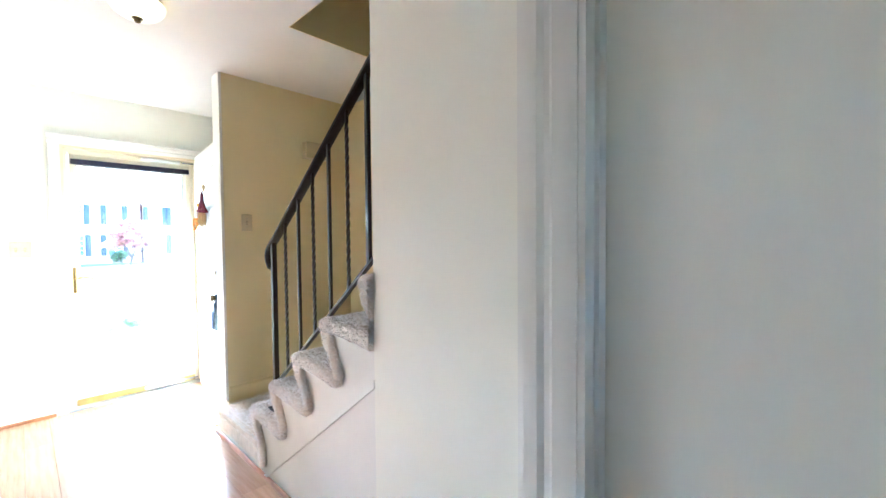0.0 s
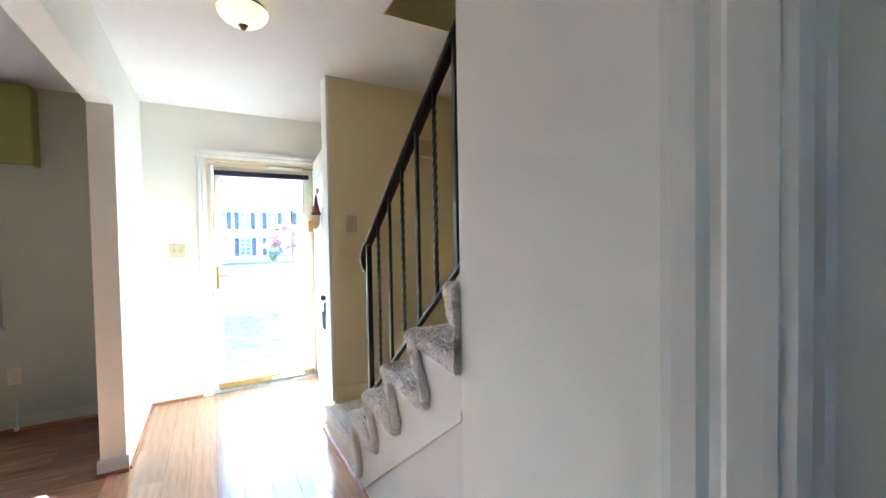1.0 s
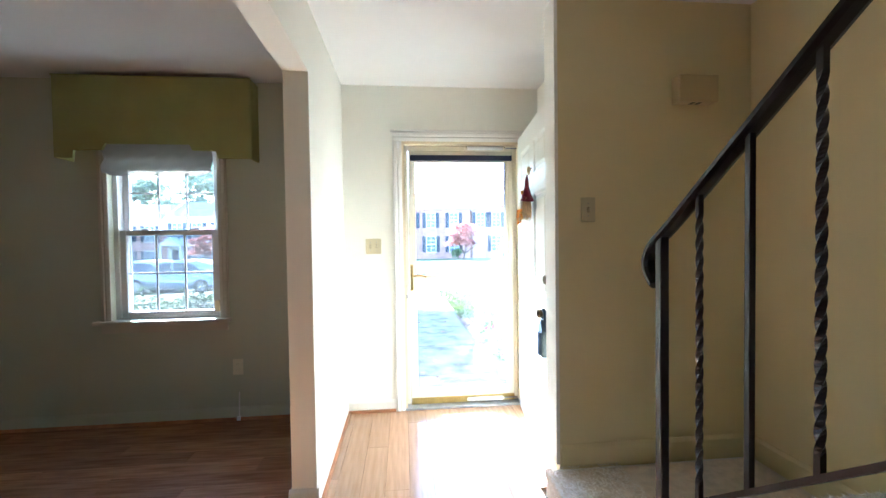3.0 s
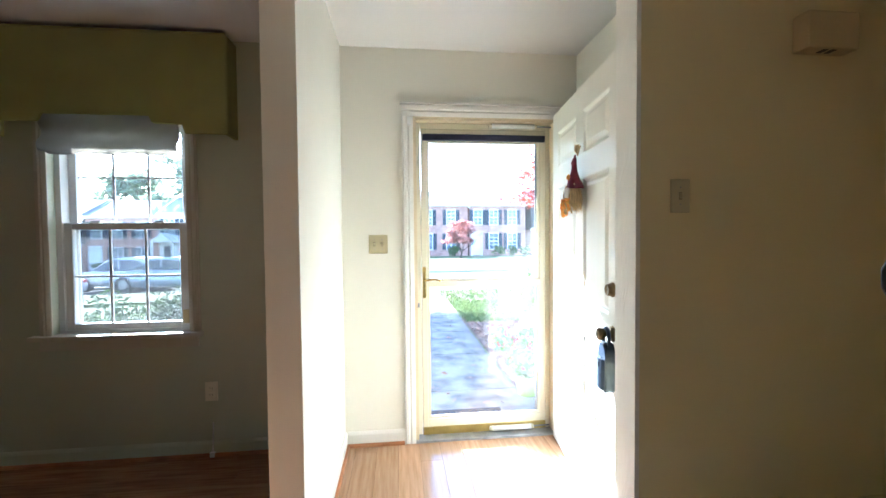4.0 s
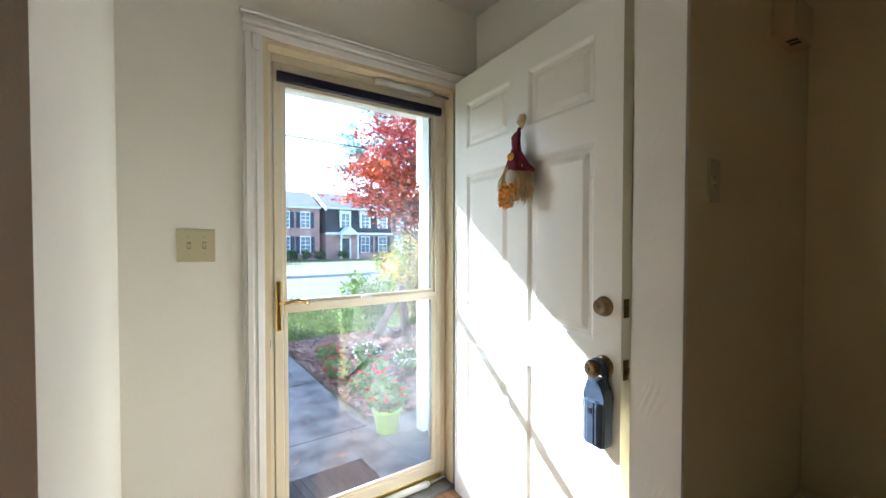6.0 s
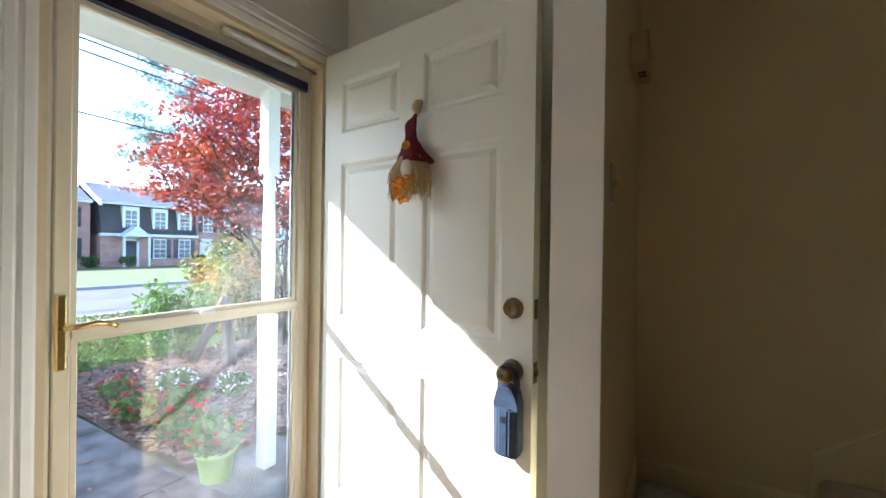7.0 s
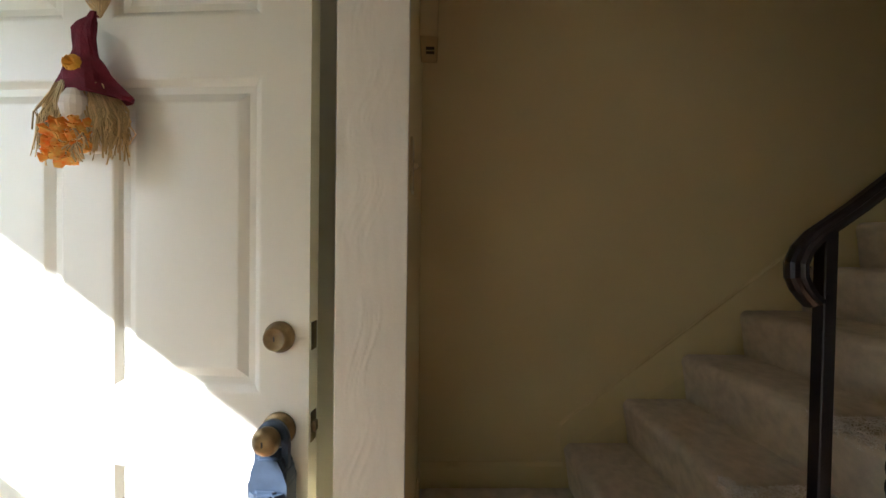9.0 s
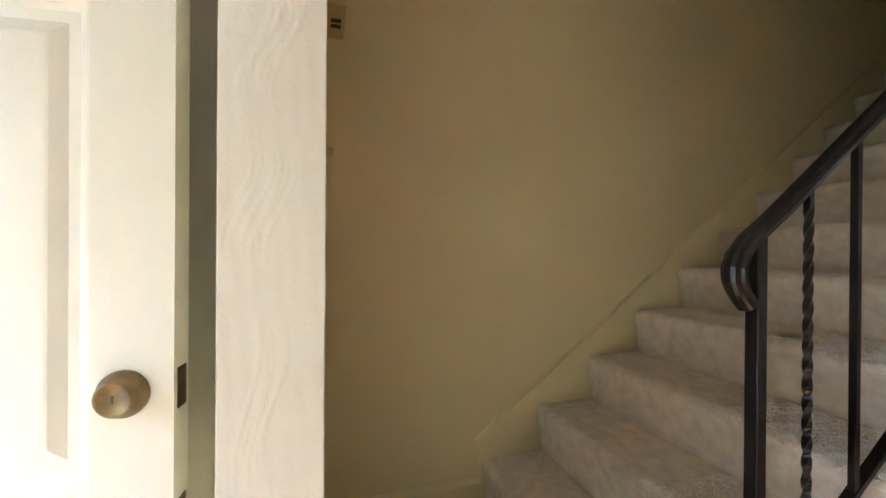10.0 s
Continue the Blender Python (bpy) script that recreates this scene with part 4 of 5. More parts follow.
st("top_rail", soft_boxes(((s0 + 0.036, s1 - 0.036, SY - 0.016, SY + 0.014, 1.91, 1.972),)), ALMOND)
st("bottom_rail", soft_boxes(((s0 + 0.036, s1 - 0.036, SY - 0.016, SY + 0.014, 0.05, 0.112),)), ALMOND)
st("kick_plate", soft_boxes(((s0, s1, SY - 0.020, SY - 0.004, 0.012, 0.064),)), BRASSY, "gold-coloured expander along the bottom")
st("sweep_strip", boxes((s0, s1, SY - 0.012, SY + 0.002, 0.014, 0.02)), BLACK)
g0, g1 = s0 + 0.036, s1 - 0.036
for nm, z0, z1, dy in (("upper_sash", 1.0, 1.905, 0.004), ("lower_sash", 0.115, 0.985, -0.006)):
    rows = ((g0, g0 + 0.016, SY - 0.008 + dy, SY + 0.006 + dy, z0, z1), (g1 - 0.016, g1, SY - 0.008 + dy, SY + 0.006 + dy, z0, z1),
            (g0 + 0.016, g1 - 0.016, SY - 0.008 + dy, SY + 0.006 + dy, z0, z0 + 0.018), (g0 + 0.016, g1 - 0.016, SY - 0.008 + dy, SY + 0.006 + dy, z1 - 0.018, z1))
    sash = st(nm, soft_boxes(rows, 0.002), ALMOND)
    pane = st("pane", boxes((g0 + 0.014, g1 - 0.014, SY - 0.003 + dy, SY + 0.001 + dy, z0 + 0.016, z1 - 0.016)), GLASS, "clear glass pane", sash)
    pane.matrix_parent_inverse = Matrix.Identity(4)
    pane.visible_shadow = False
    st("side_track", soft_boxes(((g1 - 0.030, g1 - 0.018, SY - 0.004, SY + 0.004, z0 + 0.02, z1 - 0.02),), 0.001), GREYMETAL, "grey metal sash track")
st("meeting_rail", soft_boxes(((g0, g1, SY - 0.018, SY + 0.012, 0.978, 1.006),)), ALMOND)
st("sash_latch", soft_boxes(((0.78, 0.83, SY - 0.026, SY - 0.016, 1.0, 1.012),), 0.002), VINYL)
st("screen_cassette", soft_boxes(((s0 + 0.012, s1 - 0.008, SY - 0.036, SY - 0.016, 1.898, 1.938),)), NAVY, "dark navy roll-up screen cassette")
hand = st("handle_plate", soft_boxes(((s0 + 0.004, s0 + 0.026, SY - 0.026, SY - 0.016, 0.90, 1.10),), 0.004), BRASS, "polished brass handle plate")
lever_bm = sweep(bmesh.new(), [(s0 + 0.014, SY - 0.024, 1.015), (s0 + 0.016, SY - 0.055, 1.015), (s0 + 0.035, SY - 0.062, 1.017), (s0 + 0.075, SY - 0.060, 1.024), (s0 + 0.11, SY - 0.058, 1.014), (s0 + 0.125, SY - 0.058, 1.006)], [(-0.004, -0.006), (0.004, -0.006), (0.004, 0.006), (-0.004, 0.006)])
lever = st("lever", lever_bm, BRASS, "curved brass lever", hand, True)
lever.matrix_parent_inverse = Matrix.Identity(4)
for nm, zc, yy, xa, xb in (("door_closer", 1.992, 4.125, 0.86, 1.215), ("door_closer", 0.04, 4.125, 0.86, 1.19)):
    cl = st(nm, rod(bmesh.new(), (0, 0, 0), (0.01, 0, 0), 0.001) and boxes((xa - 0.015, xa + 0.012, yy - 0.01, SY - 0.01, zc - 0.009, zc + 0.009)), ALMOND, "pneumatic door closer")
    tube = bmesh.new()
    rod(tube, (xa, yy, zc), (xb - 0.07, yy, zc), 0.0155, seg=18)
    tb = st("tube", tube, VINYL, "cream closer tube", cl, True)
    tb.matrix_parent_inverse = Matrix.Identity(4)
    tube = bmesh.new()
    rod(tube, (xb - 0.07, yy, zc), (xb + 0.05, yy + 0.004, zc), 0.005, seg=10)
    tb = st("piston_rod", tube, GREYMETAL, "", cl, True)
    tb.matrix_parent_inverse = Matrix.Identity(4)
    collar = bmesh.new()
    rod(collar, (xa - 0.022, yy, zc), (xa + 0.004, yy, zc), 0.009, 0.0155, 16)
    rod(collar, (xb - 0.074, yy, zc), (xb - 0.058, yy, zc), 0.0175, 0.011, 16)
    tb = st("end_cap", collar, ALMOND, "", cl, True)
    tb.matrix_parent_inverse = Matrix.Identity(4)
st("strike_block", soft_boxes(((x0 + 0.002, x0 + 0.014, SY - 0.03, SY - 0.013, 0.84, 0.87),), 0.002), GREYMETAL)

# ---- switches, outlet, chime ----
def cover_plate(at, w, h, label, toggles, category, tone=IVORY):
    """A wall plate on a wall that faces -y."""
    p = thing("switch_plate" if category == "light switch" else "outlet_plate", at, label, category)
    part("plate", soft_box(-w / 2, w / 2, -0.006, 0, -h / 2, h / 2, 0.003), tone, p)
    for tx, tz, kind in toggles:
        if kind == "toggle":
            tg = bmesh.new()
            prism(tg, [(-0.016, tz - 0.004), (-0.006, tz - 0.009), (-0.006, tz + 0.009), (-0.018, tz + 0.004)], "x", tx - 0.004, tx + 0.004)
            part("toggle", tg, IVORY, p)
            part("slot", boxes((tx - 0.006, tx + 0.006, -0.0068, -0.0055, tz - 0.013, tz + 0.013)), IVORY_DARK, p)
        elif kind == "screw":
            part("screw", rod(bmesh.new(), (tx, -0.0055, tz), (tx, -0.0075, tz), 0.0028, seg=10) and boxes((tx - 0.0022, tx + 0.0022, -0.0072, -0.0055, tz - 0.0022, tz + 0.0022)), GREYMETAL, p)
        else:
            part("socket", soft_box(tx - 0.017, tx + 0.017, -0.009, -0.005, tz - 0.014, tz + 0.014, 0.002), tone, p)
            part("slot", boxes((tx - 0.008, tx - 0.0055, -0.0095, -0.0088, tz - 0.004, tz + 0.006)), IVORY_DARK, p)
            part("slot", boxes((tx + 0.0055, tx + 0.008, -0.0095, -0.0088, tz - 0.004, tz + 0.006)), IVORY_DARK, p)
    return p


cover_plate((0.14, YF, 1.247), 0.115, 0.115, "ivory double light switch plate beside the front door", [(-0.023, 0, "toggle"), (0.023, 0, "toggle"), (-0.023, 0.03, "screw"), (-0.023, -0.03, "screw"), (0.023, 0.03, "screw"), (0.023, -0.03, "screw")], "light switch")
cover_plate((1.253, 2.915, 1.425), 0.072, 0.118, "ivory single light switch plate on the stair wall", [(0, 0, "toggle"), (0, 0.03, "screw"), (0, -0.03, "screw")], "light switch")
cover_plate((-0.85, YF, 0.385), 0.072, 0.115, "ivory wall outlet under the window", [(0, 0.02, "socket"), (0, -0.02, "socket")], "outlet", PALEIVORY)
cable = thing("wall_cable", (-0.845, YF - 0.012, 0.0), "thin white cable stub rising from the floor", "cable")
part("wire", sweep(bmesh.new(), [(0, 0, 0.02), (0.0, 0.003, 0.12), (0.002, 0.006, 0.2)], [(-0.004, -0.003), (0.004, -0.003), (0.004, 0.003), (-0.004, 0.003)]), TRIM, cable)
part("plug", soft_box(-0.013, 0.013, -0.02, 0.006, 0, 0.028, 0.003), TRIM, cable)
chime = thing("door_chime", (1.783, 2.915, 1.998), "tan plastic door chime box high on the wall", "door chime")
part("cover", soft_box(-0.1, 0.1, -0.062, 0, -0.064, 0.064, 0.006), TAN, chime)
for dx in (-0.018, 0.014):
    part("vent_slot", boxes((dx - 0.010, dx + 0.010, -0.05, -0.02, -0.0652, -0.0632)), BLACK, chime)

sensor = thing("door_sensor", (0.335, YF - 0.021, 1.995), "small white plastic contact sensor on the door casing", "sensor")
part("case", soft_box(-0.011, 0.011, -0.014, 0, -0.026, 0.026, 0.003), VINYL, sensor)

# ---- living room window ----
win = thing("window_1", (-1.3275, YF, WZ0), "white vinyl double-hung window with divided panes", "window", kind="structure")
wo = Matrix.Translation((1.3275, -YF, -WZ0))


def wp(name, bm, material, label="", parent=None):
    bmesh.ops.transform(bm, matrix=wo, verts=bm.verts)
    ob = part(name, bm, material, parent or win, label)
    return ob


cbm = bmesh.new()
wprof = casing_profile(0.062, 0.018)
prism(cbm, [(WX0 - a, YF - o) for a, o in wprof], "z", WZ0, WZ1)
prism(cbm, [(WX1 + a, YF - o) for a, o in wprof], "z", WZ0, WZ1)
prism(cbm, [(YF - o, WZ1 + a) for a, o in wprof], "x", WX0 - 0.062, WX1 + 0.062)
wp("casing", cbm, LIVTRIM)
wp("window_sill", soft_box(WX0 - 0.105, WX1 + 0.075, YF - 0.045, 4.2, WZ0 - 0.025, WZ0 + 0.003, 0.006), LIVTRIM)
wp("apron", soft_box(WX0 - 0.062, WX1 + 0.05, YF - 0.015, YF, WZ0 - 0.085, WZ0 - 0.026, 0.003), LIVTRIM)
fy = 4.135
wp("window_frame", boxes((WX0, WX0 + 0.03, fy, 4.25, WZ0, WZ1), (WX1 - 0.03, WX1, fy, 4.25, WZ0, WZ1), (WX0 + 0.03, WX1 - 0.03, fy, 4.25, WZ1 - 0.03, WZ1), (WX0 + 0.03, WX1 - 0.03, fy, 4.25, WZ0, WZ0 + 0.018)), VINYL)
for nm, z0, z1, y0 in (("lower_sash", WZ0 + 0.018, 1.388, 4.145), ("upper_sash", 1.35, WZ1 - 0.03, 4.19)):
    a0, a1 = WX0 + 0.032, WX1 - 0.032
    sash = wp(nm, soft_boxes(((a0, a0 + 0.042, y0, y0 + 0.035, z0, z1), (a1 - 0.042, a1, y0, y0 + 0.035, z0, z1), (a0 + 0.042, a1 - 0.042, y0, y0 + 0.035, z0, z0 + 0.036), (a0 + 0.042, a1 - 0.042, y0, y0 + 0.035, z1 - 0.038, z1)), 0.003), VINYL)
    b0, b1, c0, c1 = a0 + 0.042, a1 - 0.042, z0 + 0.036, z1 - 0.038
    for i in (1, 2):
        xx = b0 + (b1 - b0) * i / 3
        wp("muntin", boxes((xx - 0.006, xx + 0.006, y0 + 0.012, y0 + 0.022, c0, c1)), VINYL, "", sash).matrix_parent_inverse = Matrix.Identity(4)
    zz = (c0 + c1) / 2
    wp("muntin", boxes((b0, b1, y0 + 0.0135, y0 + 0.0205, zz - 0.006, zz + 0.006)), VINYL, "", sash).matrix_parent_inverse = Matrix.Identity(4)
    pn = wp("pane", boxes((b0 - 0.002, b1 + 0.002, y0 + 0.015, y0 + 0.019, c0 - 0.002, c1 + 0.002)), HAZYGLASS, "dusty glass pane", sash)
    pn.matrix_parent_inverse = Matrix.Identity(4)
    pn.visible_shadow = False
screen_frame = wp("insect_screen", boxes((WX0 + 0.032, WX0 + 0.05, 4.236, 4.246, WZ0 + 0.02, 1.385), (WX1 - 0.05, WX1 - 0.032, 4.236, 4.246, WZ0 + 0.02, 1.385), (WX0 + 0.05, WX1 - 0.05, 4.236, 4.246, WZ0 + 0.02, WZ0 + 0.038), (WX0 + 0.05, WX1 - 0.05, 4.236, 4.246, 1.367, 1.385)), VINYL, "half insect screen outside the lower sash")
mesh_pane = wp("screen_mesh", boxes((WX0 + 0.05, WX1 - 0.05, 4.2405, 4.2415, WZ0 + 0.038, 1.367)), MESH, "dark insect mesh", screen_frame)
mesh_pane.matrix_parent_inverse = Matrix.Identity(4)
mesh_pane.visible_shadow = False
for xx in (-1.5, -1.15):
    wp("sash_lock", soft_boxes(((xx - 0.03, xx + 0.03, 4.15, 4.175, 1.389, 1.402),), 0.003), VINYL)
wp("tilt_latch", soft_boxes(((WX1 - 0.055, WX1 - 0.02, 4.118, 4.14, 0.79, 0.87),), 0.003), TAN, "tan sash latch block")

# valance box with stepped lower edge
val = thing("window_valance", (-1.30, YF, 1.86), "olive gold fabric covered cornice valance with stepped edge", "valance")
vo = Matrix.Translation((1.30, -YF, -1.86))
vx0, vx1, vy = -1.92, -0.665, 3.94
bm = prism(bmesh.new(), [(vx0, 1.866), (-1.80, 1.866), (-1.80, 1.92), (-1.62, 1.92), (-1.605, 1.966), (-1.07, 1.966), (-1.055, 1.92), (-0.90, 1.92), (-0.89, 1.866), (vx1, 1.866), (vx1, 2.41), (vx0, 2.41)], "y", vy, vy + 0.018)
bmesh.ops.bevel(bm, geom=[e for e in bm.edges], offset=0.004, segments=2, affect="EDGES")
bmesh.ops.transform(bm, matrix=vo, verts=bm.verts)
part("front_board", bm, VALANCE, val)
for xa in (vx0, vx1 - 0.018):
    bm = soft_box(xa, xa + 0.018, vy + 0.0185, YF - 0.001, 1.866, 2.41, 0.003)
    bmesh.ops.transform(bm, matrix=vo, verts=bm.verts)
    part("side_board", bm, VALANCE, val)
bm = boxes((vx0 + 0.018, vx1 - 0.018, vy + 0.018, YF - 0.001, 2.395, 2.41))
bmesh.ops.transform(bm, matrix=vo, verts=bm.verts)
part("top_board", bm, VALANCE, val)
bm = bmesh.new()
sweep(bm, [(vx0, vy - 0.003, 2.408), (vx1, vy - 0.003, 2.408)], [(-0.004, -0.004), (0.004, -0.004), (0.004, 0.004), (-0.004, 0.004)])
bmesh.ops.transform(bm, matrix=vo, verts=bm.verts)
part("piping", bm, VALANCE, val)

# soft roman shade
sh = thing("roman_shade", (-1.33, 4.06, 1.98), "grey linen roman shade half raised behind the valance", "window shade")
bm = bmesh.new()
nx, nz = 40, 14
rows = []
for j in range(nz + 1):
    r = []
    for i in range(nx + 1):
        x = -0.36 + 0.72 * i / nx
        f = j / nz
        low = 1.772 - 0.012 * abs(math.sin(math.pi * (i / nx) * 3.0)) - (0.0 if 2 < i < nx - 2 else -0.01)
        z = 2.0 + (low - 2.0) * f
        fold = 0.014 * math.sin(f * 9.0) + 0.018 * f
        r.append(bm.verts.new((x, -0.012 - fold + 0.004 * math.sin(i * 0.9 + j), z - 1.98)))
    rows.append(r)
for a, b in zip(rows, rows[1:]):
    for i in range(nx):
        bm.faces.new((a[i], a[i + 1], b[i + 1], b[i]))
bmesh.ops.solidify(bm, geom=list(bm.faces), thickness=0.006)
part("folded_cloth", bm, SHADE, sh, smooth=True)
part("head_rail", boxes((-0.36, 0.36, 0.0, 0.02, 0.0, 0.02)), VINYL, sh)


# ---- outdoors ----
def gz(y, x=0.0):
    """Height of the ground, which falls gently towards the far houses and to the west."""
    return -0.17 - 0.022 * min(max(y - 8.0, 0.0), 46.0) - 0.045 * min(max(-2.0 - x, 0.0), 30.0) * min(max((y - 8.0) / 6.0, 0.0), 1.0)


KN, KF = 13.4, 23.0     # near and far kerb lines
gb = bmesh.new()
prof = [(-120, 0), (4.2, 0), (8, 0), (10, 0), (12, 0), (KN - 0.08, 0), (KN - 0.06, -0.16), (KF + 0.06, -0.16), (KF + 0.08, 0), (54, 0), (90, 0), (600, 0)]
xs = [-500, -60, -32, -20, -12, -7, -2, 0, 4, 12, 30, 80, 500]
grid = [[gb.verts.new((x, y, gz(y, x) + h)) for x in xs] for y, h in prof]
for a, b in zip(grid, grid[1:]):
    for i in range(len(xs) - 1):
        gb.faces.new((a[i], a[i + 1], b[i + 1], b[i]))
solid("ground", gb, GRASS, "green lawn sprinkled with fallen leaves", "lawn", "structure")
rb = bmesh.new()
pairs = [[rb.verts.new((x, y, gz(y, x) - 0.12)) for y in (KN, KF)] for x in (-300, -32, -20, -12, -7, -2, 0, 300)]
for a, b in zip(pairs, pairs[1:]):
    rb.faces.new((a[0], b[0], b[1], a[1]))
solid("road", rb, ASPHALT, "sunlit grey asphalt street", "road", "structure")
for yk in (KN, KF):
    kb = sweep(bmesh.new(), [(x, yk, gz(yk, x)) for x in (-200, -32, -20, -2, 0, 200)], [(-0.08, -0.2), (0.08, -0.2), (0.08, -0.012), (0.06, 0.012), (-0.06, 0.012), (-0.08, -0.012)])
    solid("kerb", kb, KERB, "pale concrete kerb along the street", "kerb", "structure")
pav = bmesh.new()
for i in range(7):
    ya, yb = 5.268 + i * 1.16, 5.268 + i * 1.16 + 1.148
    vs = box(pav, 0.12, 1.32, ya, yb, -0.3, 0)
    for q in vs:
        q.co.z = (gz(q.co.y) + 0.028) if q.co.z > -0.1 else -0.5
paving = solid("pavement", pav, CONCRETE, "grey concrete front walk in jointed slabs with fallen leaves", "path", "structure")
porch = solid("porch_slab", soft_box(-0.9, 1.95, 4.28, 5.256, -0.35, -0.14, 0.008), CONCRETE, "grey concrete porch slab", "porch", "structure")
beam = solid("porch_beam", soft_box(-0.9, 2.3, 4.90, 5.10, 2.2, 2.36, 0.006), WHITEWOOD, "white painted porch beam", "beam", "structure")
fascia = solid("porch_fascia", soft_box(-1.0, 2.4, 5.10, 5.14, 2.2, 2.5, 0.006), WHITEWOOD, "white painted porch fascia board", "fascia", "structure")

pc = thing("porch_column", (1.64, 4.96, -0.14), "white turned wooden porch column", "column")
part("lower_block", soft_box(-0.042, 0.042, -0.042, 0.042, 0, 0.95, 0.005), WHITEWOOD, pc)
part("turned_shaft", lathe(bmesh.new(), [(0.041, 0.95), (0.030, 0.965), (0.038, 0.985), (0.039, 1.0), (0.031, 1.02), (0.036, 1.05), (0.039, 1.2), (0.037, 1.5), (0.032, 1.72), (0.030, 1.75), (0.037, 1.77), (0.037, 1.79), (0.030, 1.81), (0.041, 1.83)], 24), WHITEWOOD, pc, smooth=True)
part("upper_block", soft_box(-0.042, 0.042, -0.042, 0.042, 1.83, 2.34, 0.005), WHITEWOOD, pc)

copy_thing(pc, Matrix.Translation((0.03, 4.96, -0.14)))

# flower bed
bed = bmesh.new()
nx, ny = 24, 30
g = [[bed.verts.new((1.34 + 2.6 * i / nx, 5.27 + 2.9 * j / ny, gz(6) + 0.03 + 0.03 * noise.noise((i * 0.7, j * 0.7, 0)) + 0.02 * math.sin(math.pi * i / nx))) for i in range(nx + 1)] for j in range(ny + 1)]
for a, b in zip(g, g[1:]):
    for i in range(nx):
        bed.faces.new((a[i], a[i + 1], b[i + 1], b[i]))
solid("flower_bed", bed, MULCH, "brown mulched flower bed covered with dead leaves", "flower bed", "structure")
leaves = [(random.uniform(1.36, 3.9), random.uniform(5.3, 8.1), gz(6) + random.uniform(0.03, 0.075)) for i in range(12000)]
ob = leafy("bed_leaf_litter", leaves, 0.028, DEADLEAF, flat=True)
tagged(ob, "brown and tan dead leaves on the flower bed", "leaf litter", kind="stuff")
leaves = [(random.uniform(-2, 9), random.uniform(8, 13.2), 0) for i in range(15000)]
ob = leafy("lawn_leaf_litter", [(x, y, gz(y) + 0.012) for x, y, z in leaves], 0.03, DEADLEAF, flat=True)
tagged(ob, "scattered fallen leaves on the lawn", "leaf litter", kind="stuff")
blades = []
for i in range(26000):
    y = 5.6 + 7.7 * random.random() ** 1.3
    x = random.uniform(1.4, 3.0 + (y - 5) * 1.2) if random.random() < 0.75 else random.uniform(-6, 0.1)
    if x < 3.9 and y < 8.1 and x > 1.3:
        y += 2.7
    blades.append((x, y, gz(y) + 0.02))
me = flakes(blades, 0.035, squeeze=3.0)
me.materials.append(BLADE)
tagged(new("grass_blades", me), "green lawn grass", "grass", kind="stuff")
for i in range(46):
    y = random.uniform(4.9, 9.5) if i > 8 else random.uniform(4.8, 6.4)
    x = random.uniform(0.35, 1.3)
    z = -0.14 if y < 5.256 else gz(y) + 0.028
    me = flakes([(0, 0, 0.008)], 0.03, flat=True)
    me.materials.append(DEADLEAF)
    ob = new("fallen_leaf", me)
    ob.location = (x, y, z + 0.004)
    tagged(ob, "curled brown fallen leaf on the concrete", "leaf", "leaves on the walk")


def plant(name, at, r, h, n, leaf, label, flowers=None, nf=0, size=0.03):
    p = thing(name, at, label, "plant")
    stems = bmesh.new()
    for i in range(7):
        a = i * 0.9
        rod(stems, (0, 0, -0.02), (r * 0.6 * math.cos(a), r * 0.6 * math.sin(a), h * 0.75), 0.005, 0.002, 5)
    part("stems", stems, GREENLEAF, p)
    leafy("foliage", blob_points(n, (0, 0, h * 0.6), (r, r, h * 0.5), 0.3), size, leaf, p)
    if flowers:
        leafy("blossoms", blob_points(nf, (0, 0, h * 0.72), (r, r, h * 0.42), 0.85), 0.022, flowers, p)
    return p


zb = gz(6) + 0.04
for x, y, r, h, fl in ((1.55, 5.75, 0.17, 0.2, REDPETAL), (1.75, 6.1, 0.18, 0.22, REDPETAL), (1.5, 6.35, 0.16, 0.2, REDPETAL), (1.9, 6.55, 0.16, 0.24, WHITEPETAL), (1.6, 6.9, 0.15, 0.2, REDPETAL), (2.2, 6.2, 0.15, 0.2, WHITEPETAL)):
    plant("bedding_plant", (x, y, zb), r, h, 320, BRIGHTLEAF, "low green bedding plant with red flowers" if fl is REDPETAL else "low green bedding plant with white flowers", fl, 60 if fl is REDPETAL else 90)
pot = thing("flower_pot", (1.40, 5.09, -0.14), "lime green flower pot with a blooming plant on the porch", "flower pot")
part("pot", lathe(bmesh.new(), [(0, 0), (0.075, 0), (0.08, 0.006), (0.102, 0.15), (0.112, 0.155), (0.113, 0.185), (0.105, 0.188), (0.1, 0.165), (0, 0.162)], 30), POTGREEN, pot, "ribbed lime green pot", smooth=True)
leafy("foliage", blob_points(420, (0, 0, 0.25), (0.15, 0.15, 0.14), 0.3), 0.032, BRIGHTLEAF, pot, "bright green leaves")
leafy("blossoms", blob_points(36, (0, 0, 0.26), (0.15, 0.15, 0.12), 0.9), 0.024, REDPETAL, pot, "red blossoms")
dm = thing("door_mat", (0.72, 4.62, -0.14), "dark patterned rubber door mat on the porch", "door mat")
part("mat", soft_box(-0.36, 0.36, -0.21, 0.21, 0, 0.012, 0.004), MAT_RUBBER, dm)
ribs = bmesh.new()
for i in range(16):
    sweep(ribs, [(-0.34 + 0.045 * i, -0.19, 0.013), (-0.34 + 0.045 * i + 0.02, 0, 0.015), (-0.34 + 0.045 * i, 0.19, 0.013)], [(-0.006, -0.003), (0.006, -0.003), (0.006, 0.003), (-0.006, 0.003)])
